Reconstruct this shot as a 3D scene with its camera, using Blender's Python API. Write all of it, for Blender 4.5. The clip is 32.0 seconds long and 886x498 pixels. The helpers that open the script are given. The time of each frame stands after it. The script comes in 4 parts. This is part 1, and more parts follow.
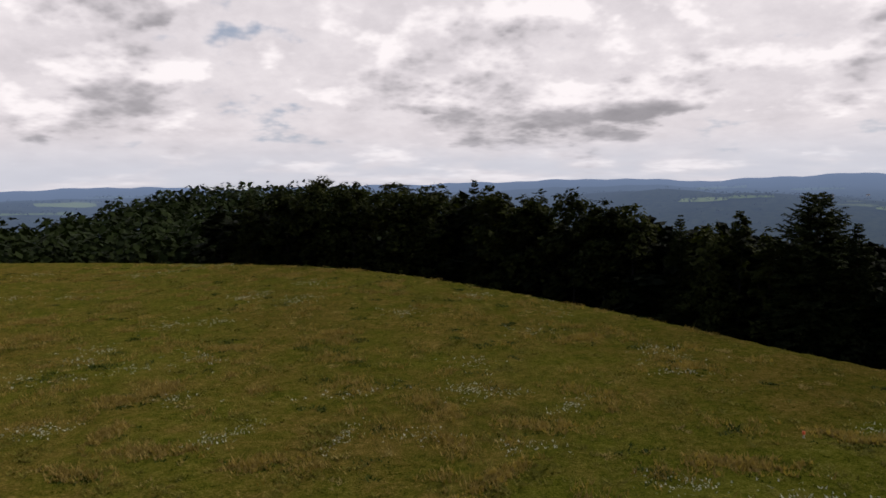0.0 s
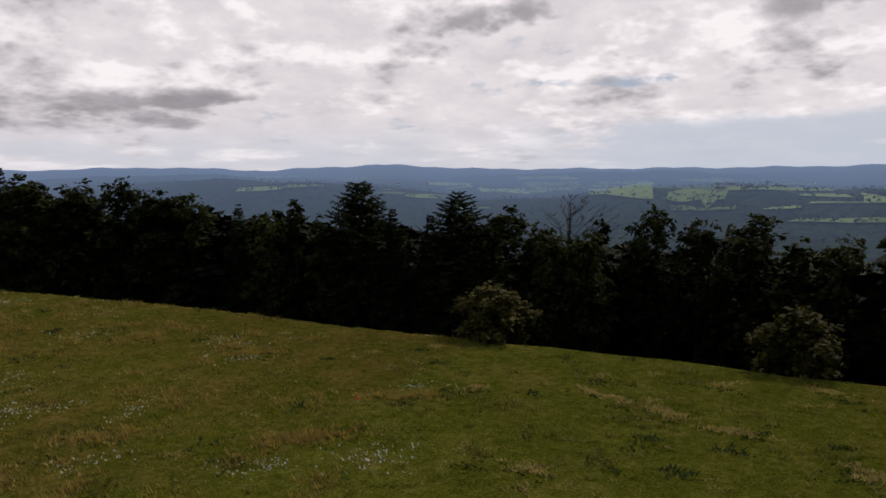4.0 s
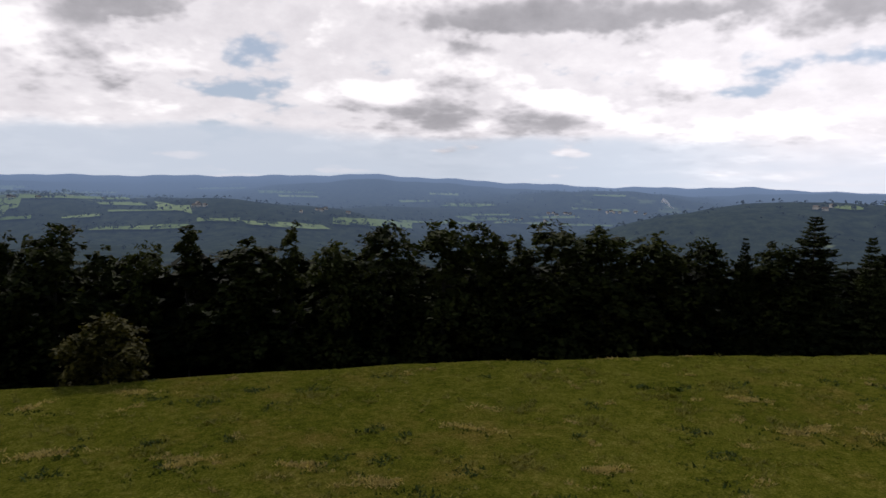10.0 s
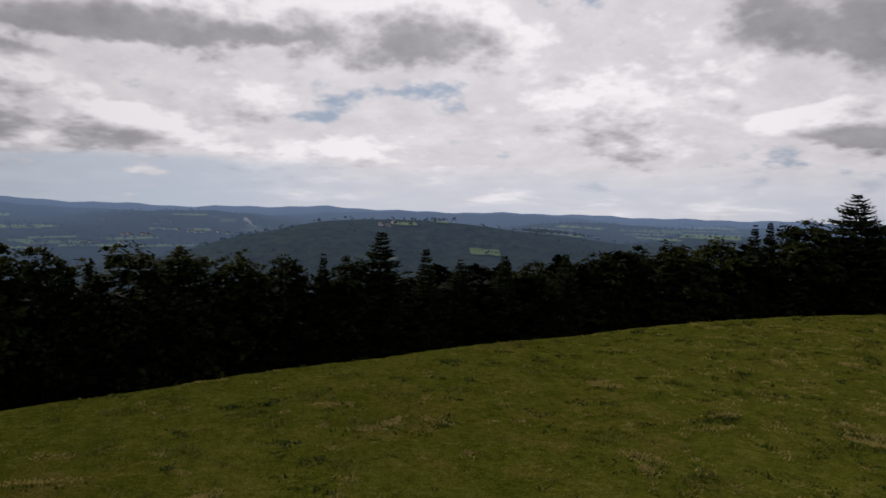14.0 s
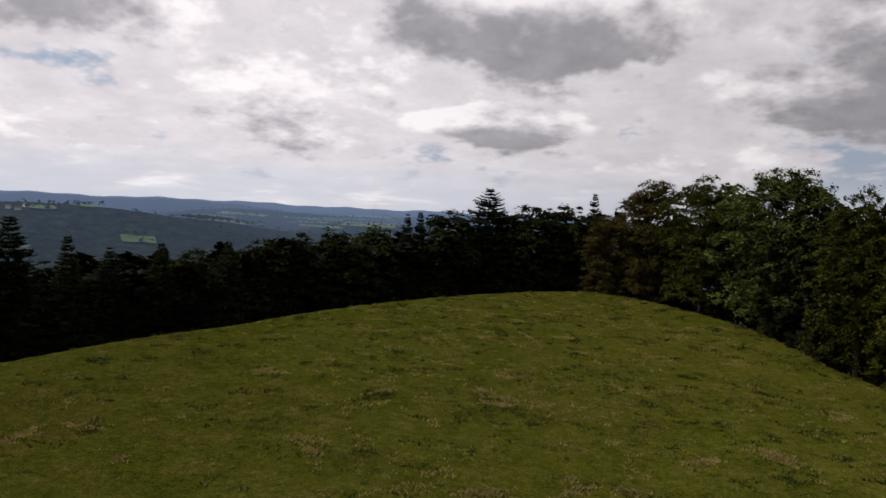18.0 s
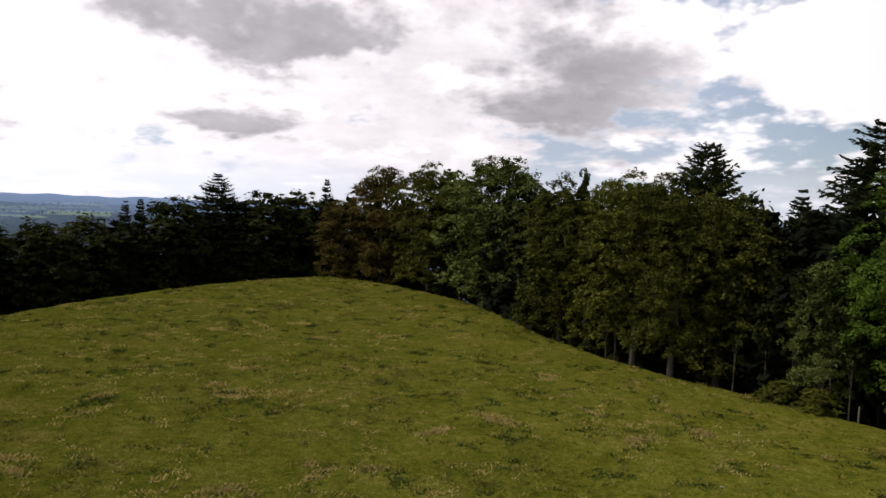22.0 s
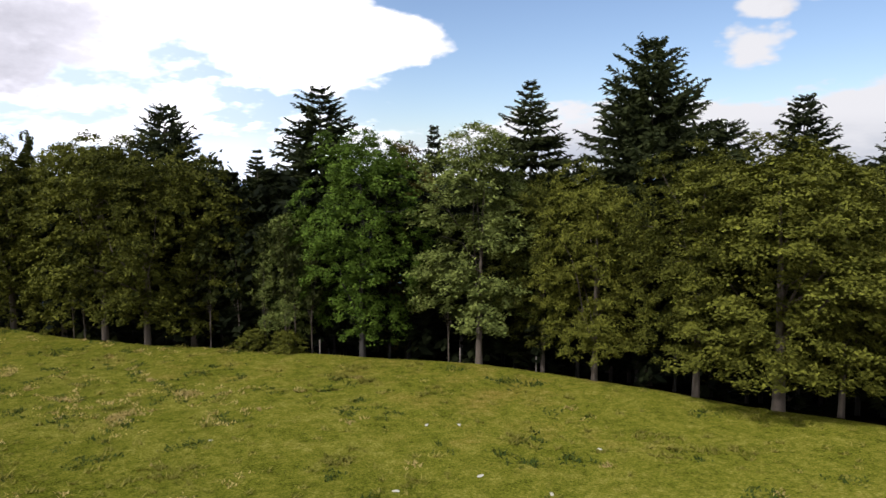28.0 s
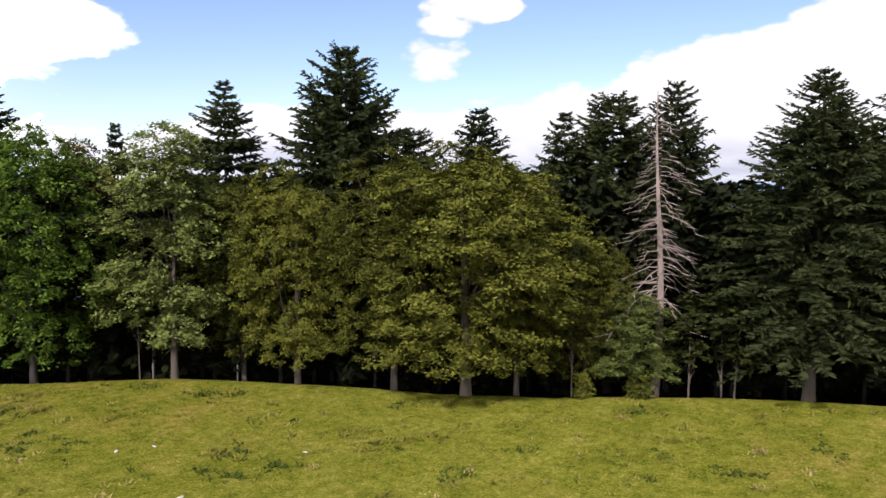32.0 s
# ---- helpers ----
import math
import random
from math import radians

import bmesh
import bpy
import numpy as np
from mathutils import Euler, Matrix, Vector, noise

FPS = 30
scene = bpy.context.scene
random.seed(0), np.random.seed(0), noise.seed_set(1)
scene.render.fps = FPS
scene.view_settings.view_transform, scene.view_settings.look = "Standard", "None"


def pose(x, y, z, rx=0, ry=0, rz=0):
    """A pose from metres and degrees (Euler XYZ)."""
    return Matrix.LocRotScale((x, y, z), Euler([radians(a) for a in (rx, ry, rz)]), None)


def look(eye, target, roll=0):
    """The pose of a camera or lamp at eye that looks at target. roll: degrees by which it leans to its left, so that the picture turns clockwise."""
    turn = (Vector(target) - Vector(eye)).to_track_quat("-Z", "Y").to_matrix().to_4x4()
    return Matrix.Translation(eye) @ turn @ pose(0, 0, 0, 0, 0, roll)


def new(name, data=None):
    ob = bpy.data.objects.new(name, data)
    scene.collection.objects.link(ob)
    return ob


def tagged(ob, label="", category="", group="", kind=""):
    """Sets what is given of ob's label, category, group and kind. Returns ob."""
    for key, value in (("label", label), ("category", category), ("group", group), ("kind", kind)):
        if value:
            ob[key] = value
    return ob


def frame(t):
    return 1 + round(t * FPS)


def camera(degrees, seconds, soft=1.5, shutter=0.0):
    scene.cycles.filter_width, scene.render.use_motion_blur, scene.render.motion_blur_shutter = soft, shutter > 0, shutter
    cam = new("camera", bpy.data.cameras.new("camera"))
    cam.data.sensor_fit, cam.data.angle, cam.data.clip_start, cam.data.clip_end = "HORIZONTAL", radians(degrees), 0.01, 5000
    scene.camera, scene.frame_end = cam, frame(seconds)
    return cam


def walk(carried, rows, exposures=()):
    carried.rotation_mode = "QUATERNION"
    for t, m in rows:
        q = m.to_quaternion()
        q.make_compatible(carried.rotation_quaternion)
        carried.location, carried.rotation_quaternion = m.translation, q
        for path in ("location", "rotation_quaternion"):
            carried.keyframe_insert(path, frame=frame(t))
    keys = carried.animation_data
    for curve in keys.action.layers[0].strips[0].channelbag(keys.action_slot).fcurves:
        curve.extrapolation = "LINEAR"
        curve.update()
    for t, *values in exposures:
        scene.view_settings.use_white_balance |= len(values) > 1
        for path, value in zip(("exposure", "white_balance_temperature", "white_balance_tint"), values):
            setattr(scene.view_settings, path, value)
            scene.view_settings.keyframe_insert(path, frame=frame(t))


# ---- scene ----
# The camera hovers in one spot over a hilltop meadow and turns to the right.
# Rows: seconds, heading (degrees clockwise from +y), tilt, lean.
PATH = [
    (0, 0.00, -5.06, -0.90), (0.5, 4.50, -5.45, -0.98), (1, 8.63, -5.64, -0.81), (1.5, 13.01, -5.52, -0.37),
    (2, 17.36, -5.54, -0.18), (2.5, 21.35, -5.82, -0.23), (3, 25.50, -6.10, -0.42), (3.5, 29.50, -6.27, -0.51),
    (5.5, 45.22, -5.94, -0.06), (6, 49.36, -5.94, 0.02), (6.5, 53.29, -6.04, -0.03), (7, 57.87, -6.38, -0.37),
    (7.5, 62.14, -6.63, -0.41), (8, 66.79, -6.73, -0.33), (8.5, 71.38, -6.51, 0.13), (9, 75.48, -6.11, 0.62),
    (9.5, 79.81, -5.65, 0.99), (10, 84.32, -5.23, 1.30), (10.5, 88.37, -4.87, 1.61), (11, 92.60, -4.60, 1.91),
    (11.5, 96.42, -4.36, 1.99), (12, 100.52, -4.20, 1.88), (12.5, 104.42, -4.01, 1.57), (13, 108.02, -3.68, 1.49),
    (13.5, 111.92, -3.20, 1.27), (14, 115.90, -3.05, 1.31), (14.5, 119.65, -3.12, 1.38), (15, 123.68, -3.12, 1.51),
    (15.5, 127.26, -3.09, 1.77), (17.5, 139.30, -3.15, 2.31), (18, 141.64, -3.18, 2.57), (18.5, 143.54, -3.18, 2.61),
    (19, 145.48, -3.31, 2.35), (19.5, 147.20, -3.53, 2.03), (20, 149.47, -3.70, 1.81), (20.5, 152.53, -3.70, 1.36),
    (21, 155.99, -3.62, 1.73), (21.5, 159.63, -3.54, 1.90), (22, 162.19, -3.47, 2.11), (22.5, 164.26, -3.53, 2.09),
    (23, 166.26, -3.59, 2.09), (23.5, 168.57, -3.65, 2.11), (24, 172.20, -3.65, 2.22), (24.5, 177.21, -3.68, 2.59),
    (25, 182.11, -3.77, 2.63), (25.5, 186.97, -4.02, 2.43), (27.5, 199.04, -5.65, -0.41), (28, 202.01, -5.75, -0.37),
    (28.5, 205.04, -5.84, -0.15), (29, 207.81, -5.90, 0.00), (29.5, 210.83, -5.95, 0.23), (30, 213.55, -6.01, 0.28),
    (30.5, 216.25, -5.94, 0.39), (31, 219.02, -5.78, 0.43), (31.5, 221.73, -5.61, 0.32), (32, 225.15, -5.48, 0.21),
]

cam = camera(62, 32.0, soft=1.6)


def hover(t, heading, tilt, lean):
    return t, pose(0, 0, 0, 90 + tilt, 0, -heading) @ pose(0, 0, 0, 0, 0, lean)


walk(cam, [hover(*row) for row in PATH],
     exposures=[(0, -1.15, 6500, 16), (3, -1.3, 6500, 16), (6, -0.86, 6450, 14), (8, -0.80, 6400, 14), (10, -1.05, 6350, 14), (13, -1.58, 6350, 14), (16, -1.45, 6350, 14),
                (19, -1.36, 6450, 15), (22, -0.80, 6450, 15), (25, -0.58, 6050, 13), (28, -0.02, 6100, 16), (29.5, 0.34, 6200, 21), (32, 0.32, 6100, 21)])

# ---- world, sun ----
SUN_HEADING, SUN_HEIGHT = 68.0, 44.0
rng = np.random.default_rng(7)


def bearing(heading, distance, z=0.0):
    a = radians(heading)
    return Vector((distance * math.sin(a), distance * math.cos(a), z))


def nodes_of(tree):
    tree.nodes.clear()

    def add(kind, **settings):
        n = tree.nodes.new(kind)
        for key, value in settings.items():
            if key in n.inputs:
                n.inputs[key].default_value = value
        return n
    return add, tree.links.new


def math_node(add, link, op, a, b=None, c=None, clamp=False):
    n = add("ShaderNodeMath")
    n.operation, n.use_clamp = op, clamp
    for i, v in enumerate((a, b, c)):
        if v is None:
            continue
        if isinstance(v, (int, float)):
            n.inputs[i].default_value = v
        else:
            link(v, n.inputs[i])
    return n.outputs[0]


def ramp_node(add, link, fac, stops):
    n = add("ShaderNodeValToRGB")
    els = n.color_ramp.elements
    while len(els) < len(stops):
        els.new(0.5)
    for e, (pos, col) in zip(els, stops):
        e.position = pos
        e.color = (*col, 1) if len(col) == 3 else col
    link(fac, n.inputs[0])
    return n.outputs[0]


def mix_node(add, link, fac, a, b, mode="MIX"):
    n = add("ShaderNodeMix")
    n.data_type, n.blend_type = "RGBA", mode
    for sock, v in ((n.inputs[0], fac), (n.inputs[6], a), (n.inputs[7], b)):
        if isinstance(v, (int, float)):
            sock.default_value = v
        elif isinstance(v, tuple):
            sock.default_value = (*v, 1)
        else:
            link(v, sock)
    return n.outputs[2]


def make_world():
    world = bpy.data.worlds.new("sky")
    world.use_nodes = True
    scene.world = world
    add, link = nodes_of(world.node_tree)
    M = lambda *a, **k: math_node(add, link, *a, **k)
    coord = add("ShaderNodeTexCoord").outputs["Generated"]
    sep = add("ShaderNodeSeparateXYZ")
    link(coord, sep.inputs[0])
    x, y, z = sep.outputs
    sky = add("ShaderNodeTexSky")
    sky.sky_type, sky.sun_disc = "NISHITA", False
    sky.sun_elevation, sky.sun_rotation = radians(SUN_HEIGHT), radians(SUN_HEADING)
    sky.altitude = 600
    sky.dust_density = 0.6
    # the cloud deck: flatter and finer toward the horizon
    up = M("MAXIMUM", z, 0.0)
    rise = M("MULTIPLY", M("SQRT", M("ADD", up, 0.006)), 1.6)

    def at(lift, shift=0.0):
        v = add("ShaderNodeCombineXYZ")
        link(M("ADD", x, shift), v.inputs[0])
        link(y, v.inputs[1])
        link(M("ADD", rise, lift), v.inputs[2])
        return v.outputs[0]

    def clouds(vec, scale, detail, rough=0.52, bend=0.0):
        n = add("ShaderNodeTexNoise", Scale=scale, Detail=detail, Roughness=rough, Distortion=bend)
        link(vec, n.inputs["Vector"])
        return n.outputs[0]

    def smooth(v, lo, hi, to_lo=0.0, to_hi=1.0):
        n = add("ShaderNodeMapRange")
        n.interpolation_type = "SMOOTHSTEP"
        for i, q in enumerate((lo, hi, to_lo, to_hi)):
            n.inputs[i + 1].default_value = q
        link(v, n.inputs[0])
        return n.outputs[0]

    def toward(heading, height):
        d = bearing(heading, math.cos(radians(height)), math.sin(radians(height)))
        n = add("ShaderNodeVectorMath")
        n.operation = "DOT_PRODUCT"
        n.inputs[1].default_value = d
        link(coord, n.inputs[0])
        return n.outputs["Value"]

    # heading and height of the line of sight, in degrees; headings run from -60 to 300
    around = add("ShaderNodeMath")
    around.operation = "WRAP"
    link(M("MULTIPLY", M("ARCTAN2", x, y), 180 / math.pi), around.inputs[0])
    around.inputs[1].default_value, around.inputs[2].default_value = 300.0, -60.0
    turn = around.outputs[0]
    height = M("MULTIPLY", M("ARCSINE", z), 180 / math.pi)

    def heap(rows, lift):
        """The sum of flat oval cloud masses: heading, height, half width, half height, much."""
        total, level = None, M("ADD", height, lift)
        for h, e, wide, high, much in rows:
            p = M("DIVIDE", M("SUBTRACT", turn, h), wide)
            q = M("DIVIDE", M("SUBTRACT", level, e), high)
            one = M("SUBTRACT", 1.0, M("MULTIPLY_ADD", p, p, M("MULTIPLY", q, q)), clamp=True)
            total = M("MULTIPLY", one, much) if total is None else M("MULTIPLY_ADD", one, much, total)
        return total

    def billow(vec):
        n = add("ShaderNodeTexVoronoi", Scale=15.0, Detail=3.0, Roughness=0.62, Smoothness=0.45)
        n.feature = "SMOOTH_F1"
        link(vec, n.inputs["Vector"])
        return M("MULTIPLY", M("SUBTRACT", 0.42, n.outputs["Distance"]), 0.26)

    DECK = ((-23, 12.5, 10, 3.2, 0.26), (-22, 8.4, 7, 2.0, 0.20), (-5, 6.4, 9, 1.3, 0.14), (13, 6.0, 9, 1.6, 0.20), (26, 8.5, 11, 1.2, 0.14), (5, 12.5, 8, 1.6, 0.14),
            (36, 11.5, 8, 2.2, 0.24), (43, 7.2, 8, 1.4, 0.14), (60, 13.4, 8, 2.6, 0.30), (63, 8.2, 6, 1.3, 0.18), (79, 6.4, 9, 1.5, 0.26), (91, 13.2, 16, 2.4, 0.26),
            (92, 6.0, 5, 1.2, 0.18), (100, 7.5, 7, 2.0, 0.14), (112, 13.5, 13, 3.6, 0.28), (146, 6.4, 9, 1.7, 0.30), (148, 13.8, 16, 3.8, 0.30), (167, 8.6, 11, 2.6, 0.16), (131, 5.0, 8, 1.2, 0.12))
    FAIR = ((168, 10.5, 40, 10, 0.56), (192, 9.4, 10, 4.2, 0.30), (197, 10.0, 8, 2.4, 0.34), (224.6, 9.3, 4.4, 2.8, 0.56), (226.2, 12.4, 5.6, 2.0, 0.54), (229.4, 13.2, 4.4, 1.6, 0.48),
            (206, 14.4, 9.0, 1.1, 0.30), (194, 13.9, 9.0, 1.0, 0.22), (205, 0.0, 40, 6.2, 0.40), (226, 0.4, 26, 8.4, 0.44), (242, 3.6, 17, 7.6, 0.46), (251, 6.2, 13, 7.2, 0.46), (264, 8, 18, 9, 0.46))
    here, above = at(0.0), at(0.085)
    body, body_up = clouds(here, 4.6, 9.0, 0.54), clouds(above, 4.6, 9.0, 0.54)
    lump, lump_up = M("ADD", body, billow(here)), M("ADD", body_up, billow(above))
    wide = clouds(at(0.0, 5.3), 1.9, 3.0, 0.5)
    clear = M("MULTIPLY", smooth(turn, 160, 176), smooth(turn, 285, 266))
    fair = M("MULTIPLY", heap(FAIR, 0.0), clear)
    fair_up = M("MULTIPLY", heap(FAIR, 1.6), clear)
    deck, deck_up = heap(DECK, 0.0), heap(DECK, 1.5)
    # how thick the cloud is here, and over the line of sight
    thick = M("ADD", M("MULTIPLY", lump, 0.85), M("MULTIPLY_ADD", wide, 0.25, -0.05))
    thick_up = M("ADD", M("MULTIPLY", lump_up, 0.85), M("MULTIPLY_ADD", wide, 0.25, -0.05))
    mass = M("ADD", M("ADD", thick, deck), M("SUBTRACT", fair, M("MULTIPLY_ADD", clear, 0.30, -0.05)))
    mass_up = M("ADD", M("ADD", thick_up, deck_up), M("SUBTRACT", fair_up, M("MULTIPLY_ADD", clear, 0.30, -0.05)))
    # the overcast half shows a bright veil between its masses; the fair half blue sky
    gaps = heap(((46, 6.3, 8, 0.9, 0.30), (68.6, 6.6, 5, 1.0, 0.17), (-14, 11, 5, 1.2, 0.10), (105, 6.8, 3, 0.7, 0.16), (180, 2.5, 5, 1.2, 0.2)), 0.0)
    veiled = M("ADD", M("SUBTRACT", M("ADD", thick, 0.29), gaps), M("MULTIPLY", deck, 0.6))
    veiled = M("SUBTRACT", veiled, M("MULTIPLY", smooth(z, 0.42, 0.68), 0.22))
    cover = smooth(mix_node(add, link, clear, veiled, mass), 0.45, 0.58)
    heavy = smooth(mass, 0.43, 0.57)
    over = smooth(mass_up, 0.38, 0.72)
    sunny = smooth(toward(SUN_HEADING, 30), 0.45, 1.0)
    turned = smooth(toward(236, 10), 0.60, 0.95)
    light = M("ADD", 0.73, M("MULTIPLY", M("MULTIPLY", heavy, M("SUBTRACT", 1.0, over)), 0.30))
    light = M("SUBTRACT", light, M("MULTIPLY", M("MULTIPLY", heavy, over), M("SUBTRACT", 0.52, M("MULTIPLY", smooth(turn, 172, 190), 0.46))))
    light = M("ADD", light, M("MULTIPLY_ADD", sunny, 0.05, M("MULTIPLY", smooth(turn, 172, 192), 0.34)))
    light = M("ADD", light, M("MULTIPLY", M("SUBTRACT", clouds(at(0.0, 1.7), 15.0, 7.0, 0.62), 0.5), 0.50), clamp=True)
    cloud = ramp_node(add, link, light, [(0.0, (0.62, 0.61, 0.64)), (0.36, (1.14, 1.11, 1.14)), (0.72, (1.86, 1.79, 1.81)), (1.0, (2.5, 2.42, 2.38))])
    cloud = mix_node(add, link, turned, cloud, mix_node(add, link, 1.0, cloud, (0.41, 0.42, 0.41), "MULTIPLY"))
    blue = add("ShaderNodeVectorMath")
    blue.operation = "SCALE"
    blue.inputs["Scale"].default_value = 0.15
    link(sky.outputs[0], blue.inputs[0])
    veil = mix_node(add, link, M("MULTIPLY", smooth(toward(232, 10), 0.86, 0.62), smooth(z, 0.60, 0.25, 0.1, 0.75)), blue.outputs[0], (1.05, 1.22, 1.46))
    both = mix_node(add, link, cover, veil, cloud)
    # a pale band of clear air over the horizon
    low = M("MULTIPLY", smooth(z, 0.075, 0.012), M("SUBTRACT", 0.80, M("MULTIPLY", smooth(body, 0.45, 0.62), 0.5)))
    air = mix_node(add, link, turned, (1.5, 1.6, 1.75), (0.50, 0.55, 0.62))
    both = mix_node(add, link, low, both, air)
    strip = M("MULTIPLY", smooth(M("ADD", z, M("MULTIPLY", M("SUBTRACT", body, 0.5), 0.05)), 0.070, 0.052), smooth(toward(74, 0), 0.78, 0.93))
    strip = M("MULTIPLY", strip, smooth(clouds(at(0.0, 2.1), 9.0, 4.0), 0.68, 0.58))
    both = mix_node(add, link, M("MULTIPLY", strip, 0.85), both, (1.36, 1.52, 1.70))
    bg = add("ShaderNodeBackground")
    link(both, bg.inputs[0])
    link(M("ADD", 0.86, heap(((122, 8, 36, 60, 0.2),), 0.0)), bg.inputs["Strength"])
    link(bg.outputs[0], add("ShaderNodeOutputWorld").inputs[0])


make_world()
sun = new("sun", bpy.data.lights.new("sun", "SUN"))
sun.data.energy, sun.data.angle, sun.data.color = 5.0, radians(2.5), (1.0, 0.94, 0.85)
sun.matrix_world = look(bearing(SUN_HEADING, 100 * math.cos(radians(SUN_HEIGHT)), 100 * math.sin(radians(SUN_HEIGHT))), (0, 0, 0))


# ---- materials ----
MOWN_ACROSS, MOWN_AT = (-0.564, 0.826, 0), 22.8  # the mowing line: its normal and distance


def material(name):
    m = bpy.data.materials.new(name)
    m.use_nodes = True
    add, link = nodes_of(m.node_tree)
    return m, add, link


def noise_tex(add, link, vec, scale, detail=4.0, rough=0.55):
    n = add("ShaderNodeTexNoise", Scale=scale, Detail=detail, Roughness=rough)
    link(vec, n.inputs["Vector"])
    return n.outputs[0]


def finish(add, link, shader, bump=None, strength=0.3, distance=0.1):
    if bump is not None:
        b = add("ShaderNodeBump", Strength=strength, Distance=distance)
        link(bump, b.inputs["Height"])
        link(b.outputs[0], shader.inputs["Normal"])
    link(shader.outputs[0], add("ShaderNodeOutputMaterial").inputs[0])


def leaf_material(name, dark, light, through_light=0.10):
    """Foliage: hue varies from tree to tree and from leaf to leaf; some light passes through."""
    m, add, link = material(name)
    info = add("ShaderNodeObjectInfo").outputs["Random"]
    geo = add("ShaderNodeNewGeometry").outputs["Random Per Island"]
    pos = add("ShaderNodeTexCoord").outputs["Object"]
    patch = noise_tex(add, link, pos, 0.8, 4, 0.6)
    f = math_node(add, link, "MULTIPLY_ADD", geo, 0.45, math_node(add, link, "MULTIPLY_ADD", patch, 1.30, -0.28))
    f = math_node(add, link, "ADD", f, math_node(add, link, "MULTIPLY_ADD", info, 0.4, -0.34), clamp=True)
    col = mix_node(add, link, f, dark, light)
    d = add("ShaderNodeBsdfPrincipled", Roughness=0.75)
    d.inputs["Specular IOR Level"].default_value = 0.06
    link(col, d.inputs["Base Color"])
    tr = add("ShaderNodeBsdfTranslucent")
    link(mix_node(add, link, 1.0, col, (1.3, 1.35, 0.6), "MULTIPLY"), tr.inputs[0])
    mix = add("ShaderNodeMixShader")
    mix.inputs[0].default_value = through_light
    link(d.outputs[0], mix.inputs[1])
    link(tr.outputs[0], mix.inputs[2])
    link(mix.outputs[0], add("ShaderNodeOutputMaterial").inputs[0])
    return m


def bark_material(name, dark, light):
    m, add, link = material(name)
    pos = add("ShaderNodeTexCoord").outputs["Object"]
    mp = add("ShaderNodeMapping")
    mp.inputs["Scale"].default_value = (60, 60, 9)
    link(pos, mp.inputs[0])
    grain = noise_tex(add, link, mp.outputs[0], 1.0, 5, 0.65)
    blot = noise_tex(add, link, pos, 14.0, 3)
    f = math_node(add, link, "MULTIPLY_ADD", blot, 0.8, math_node(add, link, "MULTIPLY_ADD", grain, 0.6, -0.2), clamp=True)
    b = add("ShaderNodeBsdfPrincipled", Roughness=0.9)
    link(mix_node(add, link, f, dark, light), b.inputs["Base Color"])
    finish(add, link, b, grain, 0.5, 0.02)
    return m


def meadow_material():
    m, add, link = material("meadow_turf")
    M = lambda *q, **k: math_node(add, link, *q, **k)
    pos = add("ShaderNodeTexCoord").outputs["Object"]
    wide = noise_tex(add, link, pos, 0.045, 4, 0.6)
    mid = noise_tex(add, link, pos, 0.30, 6, 0.65)
    small = noise_tex(add, link, pos, 1.5, 7, 0.72)
    fine = noise_tex(add, link, pos, 7.0, 5, 0.72)
    # the unmown, drier half lies beyond a straight mowing line
    side = add("ShaderNodeVectorMath")
    side.operation = "DOT_PRODUCT"
    side.inputs[1].default_value = MOWN_ACROSS
    link(pos, side.inputs[0])
    rough = add("ShaderNodeMapRange")
    rough.interpolation_type = "SMOOTHSTEP"
    rough.inputs[1].default_value, rough.inputs[2].default_value = MOWN_AT - 1.2, MOWN_AT + 1.2
    link(side.outputs["Value"], rough.inputs[0])
    turf = M("ADD", M("MULTIPLY", small, 0.60), M("MULTIPLY_ADD", fine, 0.85, -0.175))
    turf = M("ADD", turf, M("MULTIPLY", M("SUBTRACT", mid, 0.5), 0.40))
    green = ramp_node(add, link, turf, [(0.34, (0.024, 0.034, 0.004)), (0.50, (0.083, 0.091, 0.009)), (0.62, (0.126, 0.126, 0.017)), (0.78, (0.230, 0.202, 0.048))])
    tawny = ramp_node(add, link, turf, [(0.36, (0.022, 0.026, 0.004)), (0.50, (0.084, 0.071, 0.011)), (0.64, (0.156, 0.108, 0.024)), (0.80, (0.28, 0.198, 0.066))])
    dry = M("ADD", M("MULTIPLY", mid, 0.8), M("MULTIPLY", wide, 0.7))
    fac = add("ShaderNodeMapRange")
    fac.inputs[1].default_value, fac.inputs[2].default_value, fac.inputs[4].default_value = 0.78, 1.06, 0.85
    link(M("ADD", dry, M("MULTIPLY", rough.outputs[0], 0.20)), fac.inputs[0])
    b = add("ShaderNodeBsdfPrincipled", Roughness=0.95)
    b.inputs["Diffuse Roughness"].default_value = 0.7
    b.inputs["Specular IOR Level"].default_value = 0.0
    link(mix_node(add, link, fac.outputs[0], green, tawny), b.inputs["Base Color"])
    h = M("ADD", M("MULTIPLY", small, 0.8), M("MULTIPLY", fine, 0.35))
    finish(add, link, b, h, 1.0, 0.25)
    return m


def litter_material():
    m, add, link = material("shade_dark_litter")
    pos = add("ShaderNodeTexCoord").outputs["Object"]
    n = noise_tex(add, link, pos, 1.7, 5, 0.6)
    b = add("ShaderNodeBsdfPrincipled", Roughness=0.95)
    b.inputs["Specular IOR Level"].default_value = 0.0
    # litter darkened to near black: shade under the trees painted in
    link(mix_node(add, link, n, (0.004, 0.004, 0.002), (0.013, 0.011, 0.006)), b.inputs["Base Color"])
    finish(add, link, b, n, 0.6, 0.1)
    return m


